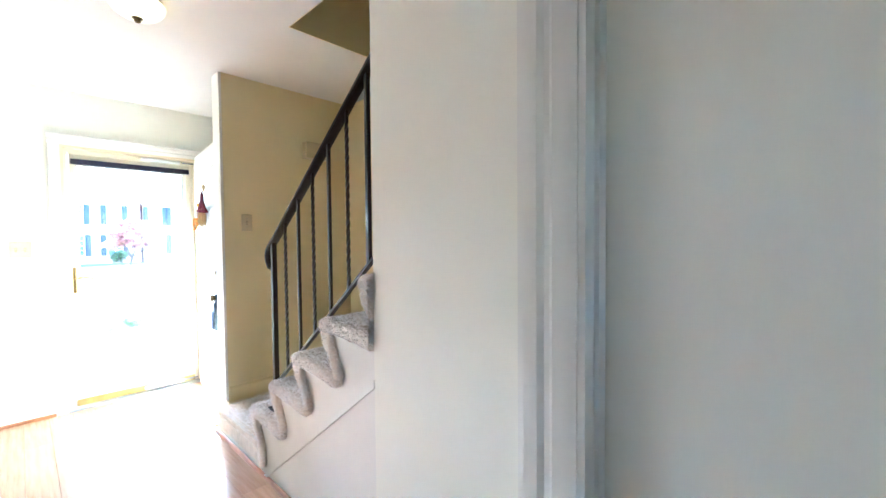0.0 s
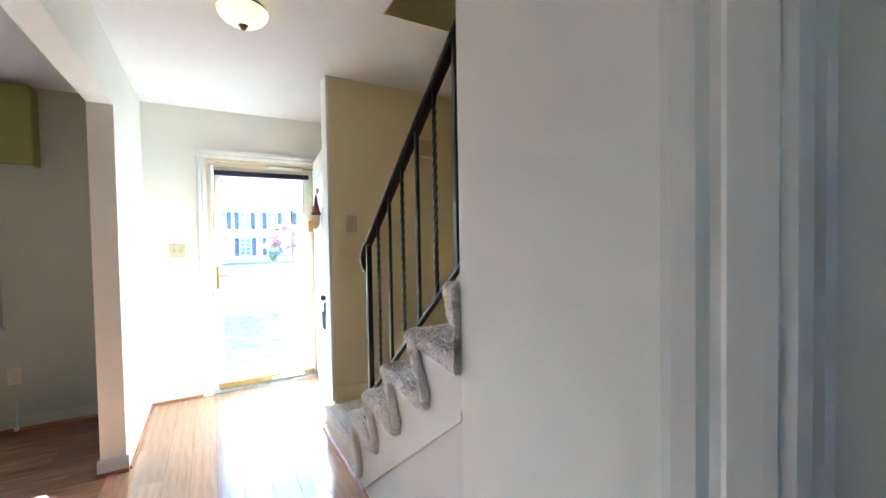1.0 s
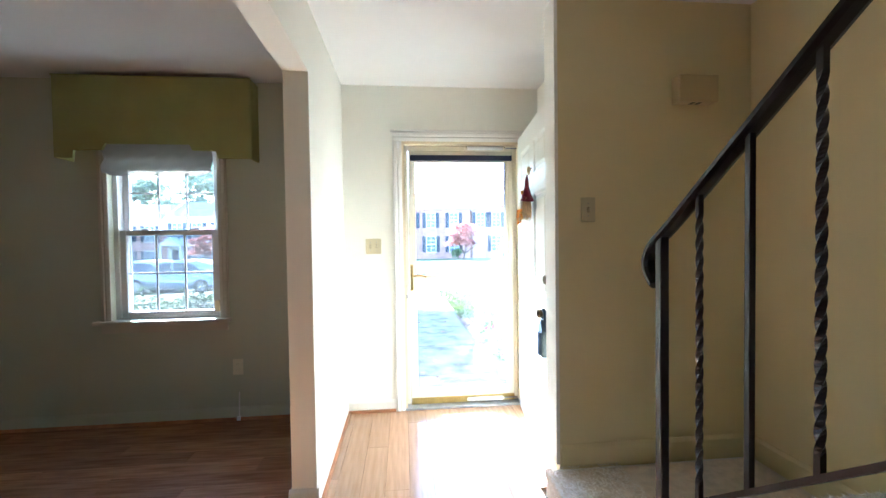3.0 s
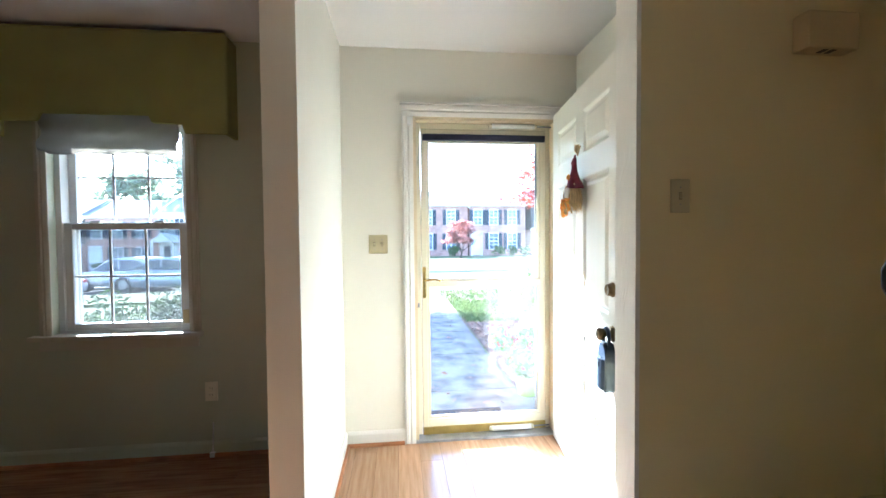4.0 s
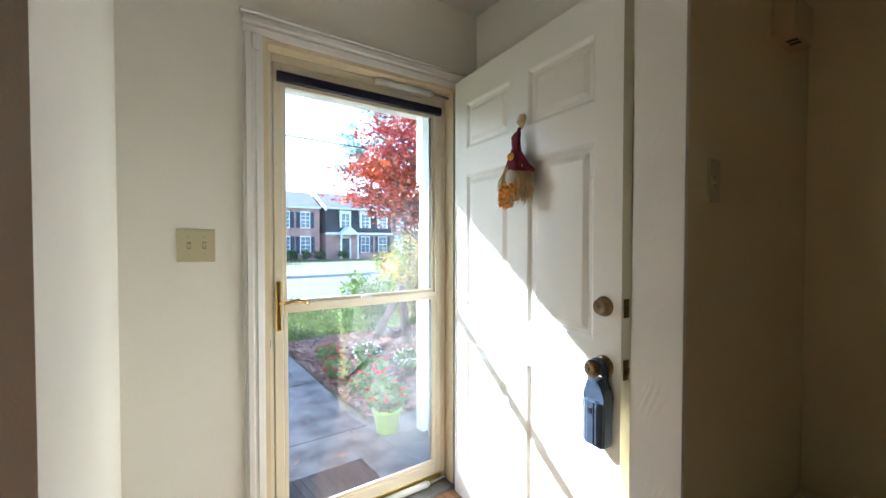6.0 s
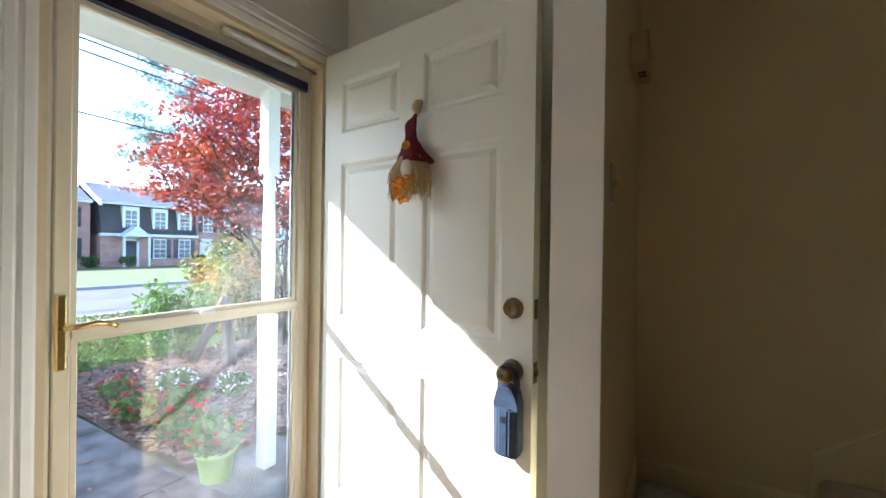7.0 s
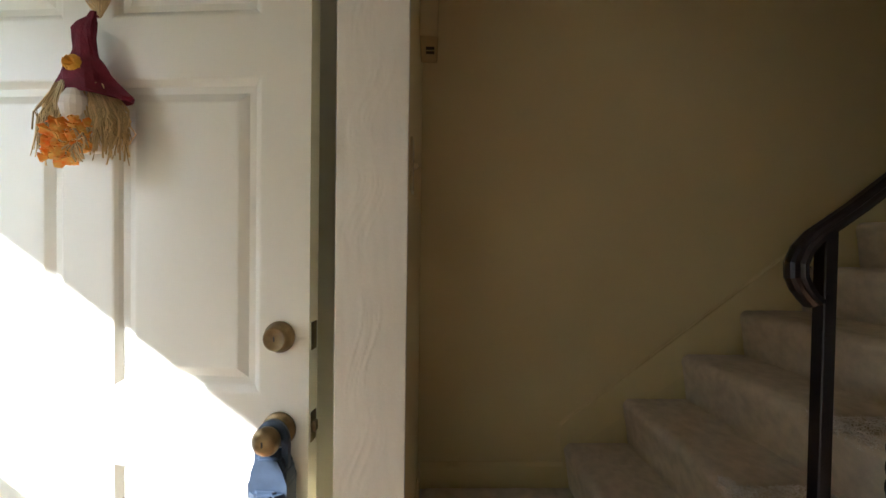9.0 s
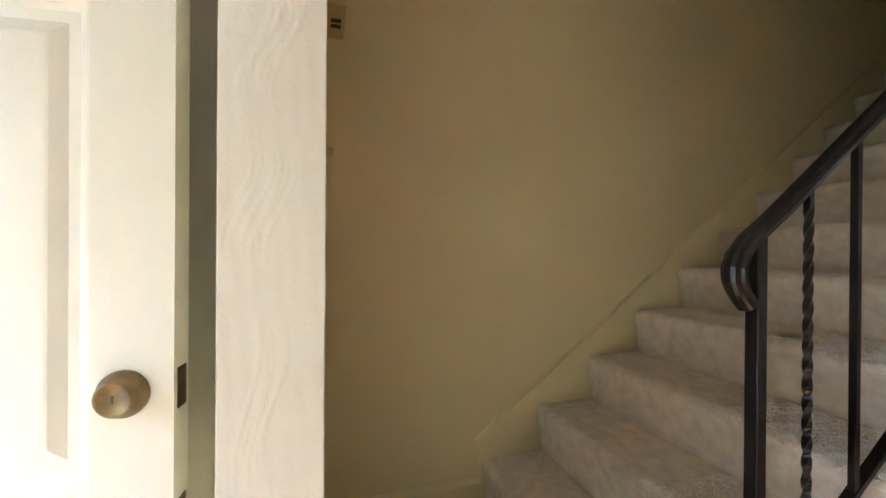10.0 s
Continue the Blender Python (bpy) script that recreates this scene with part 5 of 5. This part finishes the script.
part("relief", ribs, MAT_RUBBER, dm)


def limb(bm, a, b, r0, r1, depth, tips, spread=0.5):
    rod(bm, a, b, r0, r1, 7)
    if depth == 0:
        tips.append(Vector(b))
        return
    d = Vector(b) - Vector(a)
    for i in range(3 if depth > 1 else 2):
        n = (d.normalized() + Vector((random.gauss(0, spread), random.gauss(0, spread), random.gauss(0.1, spread * 0.5)))).normalized() * d.length * random.uniform(0.65, 0.9)
        limb(bm, b, Vector(b) + n, r1, r1 * 0.6, depth - 1, tips, spread)


def tree(name, at, height, crown_r, leaf, label, n, size, trunk_r=0.09, layers=26, squash=0.28, base_h=0.35, seed=1):
    random.seed(seed)
    np.random.seed(seed)
    t = thing(name, at, label, "tree")
    bm = bmesh.new()
    tips = []
    top = Vector((random.uniform(-0.1, 0.1) * height, random.uniform(-0.1, 0.1) * height, height * base_h))
    rod(bm, (0, 0, -0.15), top * 0.5 + Vector((0.05 * height, 0, 0)), trunk_r, trunk_r * 0.75, 9)
    for i in range(6):
        a = i * 1.05 + random.uniform(-0.3, 0.3)
        s = top * random.uniform(0.45, 0.6) + Vector((0.05 * height, 0, 0))
        limb(bm, s, s + Vector((math.cos(a) * crown_r * 0.3, math.sin(a) * crown_r * 0.3, height * random.uniform(0.12, 0.26))), trunk_r * 0.55, trunk_r * 0.3, 2, tips, 0.45)
    part("trunk", bm, BARK, t)
    pts = []
    for i in range(layers):
        a, f = random.uniform(0, 6.28), random.random()
        zc = height * (0.45 + 0.52 * f)
        rr = crown_r * (1.0 - 0.75 * max(f - 0.35, 0)) * random.uniform(0.35, 0.85)
        c = (math.cos(a) * rr, math.sin(a) * rr, zc - 0.14 * rr)
        k = crown_r * random.uniform(0.22, 0.42)
        pts += blob_points(n // layers, c, (k, k, k * squash), 0.05)
    leafy("crown", pts, size, leaf, t)
    return t


tree("maple_tree", (3.6, 7.4, gz(7)), 3.95, 1.75, REDLEAF, "Japanese maple with red and orange autumn leaves", 30000, 0.034, 0.06, 150, 0.22, 0.3, 3)
# tree added out of view, so its crown shades the walk and porch
tree("unseen_shade_tree", (-1.5, 11.0, gz(11)), 5.1, 1.8, GREENLEAF, "unseen leafy tree added to shade the front walk", 16000, 0.1, 0.1, 70, 0.7, 0.35, 5)
# leaning limb of the maple, close to the ground
lean = thing("leaning_branch", (1.9, 6.3, gz(6)), "dark leaning tree limb over the flower bed", "branch")
bm = bmesh.new()
rod(bm, (0.0, 0.0, 0.42), (0.55, 0.45, 0.85), 0.04, 0.05, 9)
rod(bm, (0.55, 0.45, 0.85), (0.8, 0.75, 0.2), 0.05, 0.06, 9)
rod(bm, (0.8, 0.75, 0.2), (0.82, 0.78, 0.0), 0.06, 0.07, 9)
part("limb", bm, BARK, lean)
random.seed(11), np.random.seed(11)


def shrub(at, r, h, n, leaf, label, size=0.05):
    s = thing("shrub", at, label, "shrub")
    st_bm = bmesh.new()
    for i in range(9):
        a = i * 0.7
        rod(st_bm, (0, 0, -0.05), (r * 0.6 * math.cos(a), r * 0.6 * math.sin(a), h * 0.8), 0.012, 0.004, 6)
    part("stems", st_bm, BARK, s)
    pts = []
    for i in range(14):
        c = (random.uniform(-0.6, 0.6) * r, random.uniform(-0.6, 0.6) * r, h * random.uniform(0.3, 0.8))
        pts += blob_points(n // 14, c, (r * 0.5, r * 0.5, h * 0.28), 0.2)
    leafy("foliage", pts, size, leaf, s)
    return s


shrub((4.1, 8.8, gz(9)), 0.8, 1.3, 4200, PALELEAF, "shrub turning green to orange beside the lawn", 0.05)
shrub((3.6, 8.1, gz(9)), 0.7, 1.6, 4600, PALELEAF, "loose shrub turning green to orange beside the lawn", 0.035)
shrub((2.75, 8.2, gz(9)), 0.5, 0.95, 2200, BRIGHTLEAF, "small green shrub beside the lawn", 0.035)
for x, y, r, h in ((-1.95, 5.6, 0.5, 1.02), (-2.75, 5.7, 0.5, 0.55), (-3.5, 5.6, 0.55, 0.48), (-4.3, 5.5, 0.6, 0.5)):
    shrub((x, y, gz(5)), r, h, 6000, BUSHLEAF, "clipped green bush under the living room window", 0.022)
# lawn verge that widens towards the west, with its own kerb
verge = bmesh.new()
edge = [(-60, 17.6), (-10, 17.6), (-6, 17.0), (-4, KN - 0.1), (-60, KN - 0.1)]
top = [verge.verts.new((x, y, gz(y, x) + 0.004)) for x, y in edge]
low = [verge.verts.new((x, y, gz(y, x) - 0.3)) for x, y in edge]
verge.faces.new(top)
for i in range(5):
    verge.faces.new((top[i], top[(i + 1) % 5], low[(i + 1) % 5], low[i]))
solid("lawn_verge", verge, GRASS, "wide green lawn verge beside the street", "lawn", "structure")
kb = sweep(bmesh.new(), [(x, y + 0.06, gz(y, x)) for x, y in ((-60, 17.6), (-10, 17.6), (-6, 17.0), (-4, KN - 0.1))], [(-0.08, -0.2), (0.08, -0.2), (0.08, -0.008), (0.06, 0.016), (-0.06, 0.016), (-0.08, -0.008)])
solid("kerb", kb, KERB, "pale concrete kerb round the lawn verge", "kerb", "structure")


# ---- houses across the street ----
def house_window(x, z, w, h, parent, shutters=True):
    f = part("window", boxes((x - w / 2 - 0.1, x + w / 2 + 0.1, -0.08, 0.0, z - 0.1, z + h + 0.12)), WHITEWOOD, parent)
    p = part("pane", boxes((x - w / 2, x + w / 2, -0.10, -0.082, z, z + h)), DARKGLASS, f)
    bars = boxes((x - 0.03, x + 0.03, -0.115, -0.101, z, z + h), (x - w / 2, x + w / 2, -0.118, -0.104, z + h / 2 - 0.04, z + h / 2 + 0.04), (x - w / 2, x + w / 2, -0.113, -0.102, z + h * 0.25 - 0.02, z + h * 0.25 + 0.02), (x - w / 2, x + w / 2, -0.113, -0.102, z + h * 0.75 - 0.02, z + h * 0.75 + 0.02))
    part("muntins", bars, WHITEWOOD, f)
    if shutters:
        for s in (-1, 1):
            xx = x + s * (w / 2 + 0.35)
            part("shutter", boxes((xx - 0.22, xx + 0.22, -0.07, 0.0, z - 0.06, z + h + 0.06)), SHUTTER, parent)


def townhouse(x0, x1, y, style, windows, door_x, porch_roof):
    w = x1 - x0
    z0 = gz(y, (x0 + x1) / 2)
    names = {"brick": "two-storey red brick townhouse with dark shutters", "mansard": "townhouse with dark shingled upper floor and brick ground floor", "white": "two-storey white sided townhouse with dark shutters"}
    h = thing("townhouse", Matrix.Translation((x0, y, z0)) @ Matrix.Diagonal((1, 1, 1.2, 1)), names[style], "house", "townhouses across the street")
    body = {"brick": WASHED_BRICK, "mansard": WASHED_BRICK, "white": WHITEWOOD}[style]
    part("wall", boxes((0, w, 0, 9, -0.5, 5.3 if style != "mansard" else 2.75)), body, h)
    if style == "mansard":
        bm = prism(bmesh.new(), [(-0.25, 2.8), (0.55, 5.45), (9, 5.45), (9, 2.8)], "x", 0, w)
        part("mansard", bm, SLATE, h, "dark shingled upper floor")
        part("eave_band", boxes((-0.1, w + 0.1, -0.4, 0.02, 2.62, 2.86)), WHITEWOOD, h)
    part("cornice", boxes((-0.1, w + 0.1, -0.28, 0.3, 5.3, 5.55)), WHITEWOOD, h)
    roof = prism(bmesh.new(), [(-0.35, 5.5), (4.5, 7.35), (9.35, 5.5)], "x", 0.0, w)
    part("roof", roof, WASHED_ROOF, h)
    part("gable_trim", prism(bmesh.new(), [(-0.4, 5.35), (4.5, 7.47), (9.4, 5.35), (9.4, 5.1), (4.5, 7.05), (-0.4, 5.1)], "x", -0.2, 0.02), WHITEWOOD, h, "white gable trim board")
    for x in windows:
        house_window(x, 3.35, 1.0, 1.5, h, style != "mansard")
        if style == "mansard":
            part("dormer", boxes((x - 0.75, x + 0.75, -0.079, 0.6, 3.1, 5.2)), WHITEWOOD, h)
        if abs(x - door_x) > 1.0:
            house_window(x, 0.75, 1.1, 1.6, h, True)
    d = part("door", boxes((door_x - 0.5, door_x + 0.5, -0.06, 0.0, 0.1, 2.2)), WHITEWOOD if style == "brick" else SHUTTER, h)
    part("door_surround", boxes((door_x - 0.75, door_x - 0.52, -0.1, 0.0, 0, 2.5), (door_x + 0.52, door_x + 0.75, -0.1, 0.0, 0, 2.5), (door_x - 0.75, door_x + 0.75, -0.1, 0.0, 2.25, 2.6)), WHITEWOOD, h)
    if porch_roof:
        part("portico", prism(bmesh.new(), [(door_x - 1.3, 2.6), (door_x + 1.3, 2.6), (door_x, 3.5)], "y", -1.6, 0.0), WHITEWOOD, h, "white gabled portico")
        for s in (-1, 1):
            part("portico_post", boxes((door_x + s * 1.1 - 0.1, door_x + s * 1.1 + 0.1, -1.5, -1.3, 0, 2.6)), WHITEWOOD, h)
    return h


HY = 52.0
row_of = [(-52, -44, "brick"), (-44, -36, "mansard"), (-36, -28, "brick"), (-28, -20, "white"), (-20, -12, "brick"), (-8, 0, "mansard"), (0, 9.0, "brick"), (9.2, 16.6, "brick"), (17.2, 26.3, "mansard"), (26.6, 36, "brick"), (36.2, 45, "mansard")]
for x0, x1, style in row_of:
    w = x1 - x0
    if style == "mansard":
        townhouse(x0, x1, HY, style, [w * 0.28, w * 0.58, w * 0.86], w * 0.28, True)
    else:
        townhouse(x0, x1, HY + 0.6, style, [w * 0.15, w * 0.43, w * 0.76], w * 0.13, style == "white")
for x in (12.5, 14.2, 15.8, 19.0, 26.0, 7.0, -3, -16, -25, -33):
    shrub((x, HY - 1.6, gz(HY, x)), 0.8, 1.3, 500, GREENLEAF, "clipped green foundation shrub before a townhouse", 0.14)
random.seed(5), np.random.seed(5)
for x, y, h, r, lf, lb in ((6.7, 44, 4.0, 2.1, WASHED_REDLEAF, "small red-leaved tree before the townhouses"), (-18, 42, 4.5, 2.4, WASHED_REDLEAF, "small red-leaved tree before the townhouses")):
    tree("small_tree", (x, y, gz(y, x)), h, r, lf, lb, 2600, 0.16, 0.1, 30, 0.5, 0.3, 9)
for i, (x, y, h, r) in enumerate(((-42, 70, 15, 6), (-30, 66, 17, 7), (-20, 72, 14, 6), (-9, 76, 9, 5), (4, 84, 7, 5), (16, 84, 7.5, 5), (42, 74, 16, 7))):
    tree("far_tree", (x, y, gz(y, x)), h, r, HAZED_FARLEAF, "tall green tree behind the townhouses, paled for haze and glare", 3200, 0.42, 0.28, 34, 0.6, 0.4, 20 + i)
tree("pine_tree", (31, 67, gz(67, 31)), 31, 7.5, HAZED_PINELEAF, "tall pine behind the townhouses, painted pale blue-green for haze", 6500, 0.26, 0.35, 60, 0.35, 0.45, 41)
random.seed(6), np.random.seed(6)
for x in (-90, 102):
    pole = thing("utility_pole", (x, 26.0, gz(26, x)), "tall grey wooden utility pole beside the street", "pole", "poles along the street")
    post_bm = bmesh.new()
    rod(post_bm, (0, 0, -0.5), (0, 0, 13.0), 0.16, 0.12, 12)
    part("post", post_bm, BARK, pole)
    part("crossarm", boxes((-0.06, 0.06, -1.1, 1.1, 12.1, 12.22)), BARK, pole)
for z in (10.15, 9.6, 6.8):
    cable_bm = sweep(bmesh.new(), [(-90 + 12 * i, 0, 0.0006 * ((i * 12) % 48 - 24) ** 2) for i in range(17)], [(-0.03, -0.03), (0.03, -0.03), (0.03, 0.03), (-0.03, 0.03)])
    wire = thing("utility_wire", (0, 26.0, z), "thin black utility wire strung along the street", "wire", "wires along the street")
    part("cable", cable_bm, BLACK, wire)


# ---- parked cars ----
def car(at, turn, paint, label, tall=0.0, length=4.6):
    c = thing("parked_car", Matrix.Translation(at) @ Matrix.Rotation(radians(turn), 4, "Z"), label, "car", "cars parked by the street")
    L, W, t = length / 2, 0.88, tall
    side = [(-L, 0.42), (-L + 0.03, 0.72), (-L + 0.25, 0.88), (-0.95 - t * 0.5, 0.94 + t * 0.2), (1.1, 0.92 + t * 0.2), (L - 0.35, 0.82 + t * 0.2), (L - 0.03, 0.66), (L, 0.4), (L - 0.1, 0.24), (-L + 0.1, 0.24)]
    bm = prism(bmesh.new(), side, "y", -W, W)
    bmesh.ops.bevel(bm, geom=list(bm.edges), offset=0.07, segments=3, affect="EDGES")
    part("body", bm, paint, c, smooth=True)
    roof = [(-1.75 - t * 0.6, 0.9 + t * 0.2), (-1.05 - t * 1.2, 1.38 + t), (-0.4, 1.46 + t), (0.35, 1.40 + t), (1.25, 0.9 + t * 0.2)]
    bm = prism(bmesh.new(), roof, "y", -W + 0.12, W - 0.12)
    bmesh.ops.bevel(bm, geom=list(bm.edges), offset=0.06, segments=3, affect="EDGES")
    part("cabin", bm, paint, c, smooth=True)
    for s in (-1, 1):
        yy = s * (W - 0.117)
        glass = [(-1.42 - t * 0.6, 0.96 + t * 0.2), (-0.98 - t, 1.31 + t), (-0.18, 1.36 + t), (-0.18, 0.96 + t * 0.2)]
        part("side_window", prism(bmesh.new(), glass, "y", min(yy, yy + s * 0.012), max(yy, yy + s * 0.012)), DARKGLASS, c)
        glass = [(-0.1, 0.96 + t * 0.2), (-0.1, 1.36 + t), (0.33, 1.32 + t), (1.02, 0.96 + t * 0.2)]
        part("side_window", prism(bmesh.new(), glass, "y", min(yy, yy + s * 0.012), max(yy, yy + s * 0.012)), DARKGLASS, c)
        for xx in (-L + 0.85, L - 0.9):
            wh = bmesh.new()
            rod(wh, (xx, s * (W - 0.2), 0.33), (xx, s * (W + 0.01), 0.33), 0.33, seg=24)
            tyre = part("wheel", wh, TYRE, c)
            rm = bmesh.new()
            rod(rm, (xx, s * (W + 0.005), 0.33), (xx, s * (W + 0.025), 0.33), 0.21, 0.19, seg=20)
            part("rim", rm, RIM, tyre)
        part("headlight", soft_box(L - 0.14, L - 0.02, s * 0.62 - 0.16, s * 0.62 + 0.16, 0.6, 0.72, 0.02), VINYL, c)
        part("tail_light", soft_box(-L + 0.0, -L + 0.1, s * 0.66 - 0.14, s * 0.66 + 0.14, 0.66, 0.8, 0.02), REDPETAL, c)
    return c


def road_z(x, y):
    return gz(y, x) - 0.12


for x, y, turn, paint, label, tall in ((-9.5, 20.0, 172, CARSILVER, "silver sedan parked on the street", 0.0), (-12.4, 22.0, 172, CARWHITE, "white estate car parked on the street", 0.1),
                                       (-15.2, 19.6, 170, CARWHITE, "white sedan parked on the street", 0.0), (-18.8, 21.9, 175, CARDARK, "dark sport utility vehicle parked on the street", 0.22)):
    car((x, y, road_z(x, y)), turn, paint, label, tall)

# ---- floor planks ----
random.seed(8)


def plank_mesh(lx, ly):
    bm = bmesh.new()
    c = 0.0009
    lo = [bm.verts.new(p) for p in ((0, 0, -0.012), (lx, 0, -0.012), (lx, ly, -0.012), (0, ly, -0.012))]
    mid = [bm.verts.new(p) for p in ((0, 0, -c), (lx, 0, -c), (lx, ly, -c), (0, ly, -c))]
    hi = [bm.verts.new(p) for p in ((c, c, 0), (lx - c, c, 0), (lx - c, ly - c, 0), (c, ly - c, 0))]
    for a, b in ((lo, mid), (mid, hi)):
        for i in range(4):
            bm.faces.new((a[i], a[(i + 1) % 4], b[(i + 1) % 4], b[i]))
    bm.faces.new(hi)
    bm.faces.new(lo[::-1])
    return bm


PW, PL, GAP = 0.128, 1.21, 0.0006
cache = {}


def lay(x0, x1, y0, y1, lengthwise, material):
    """Planks over a rectangle; lengthwise 'y' or 'x'."""
    a0, a1, b0, b1 = (x0, x1, y0, y1) if lengthwise == "y" else (y0, y1, x0, x1)
    n, a = 0, a0
    while a < a1 - 0.005:
        w = min(PW, a1 - a)
        b = b0 - PL * ((n * 0.37) % 1.0)
        while b < b1 - 0.002:
            s, e = max(b, b0), min(b + PL, b1)
            if e - s > 0.01:
                lx, ly = (w - GAP, e - s - GAP) if lengthwise == "y" else (e - s - GAP, w - GAP)
                key = (round(lx, 4), round(ly, 4), lengthwise)
                if key not in cache:
                    cache[key] = mesh_of("plank", plank_mesh(lx, ly), material)
                ob = new("plank", cache[key])
                ob.location = (a, s, 0) if lengthwise == "y" else (s, a, 0)
                ob.parent = floor
            b += PL
        a += w
        n += 1


lay(XL - 0.06, XR + 0.02, -1.6, YF - 0.02, "y", LAMINATE)
lay(1.05, 1.41, 3.04, YF - 0.02, "y", LAMINATE)
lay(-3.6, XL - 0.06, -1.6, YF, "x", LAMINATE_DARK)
solid("trim", soft_box(XL - 0.085, XL - 0.04, OPEN, PIER, 0.0, 0.006, 0.002), SHOE, "reddish stained wooden transition strip in the opening", "transition strip", "structure")
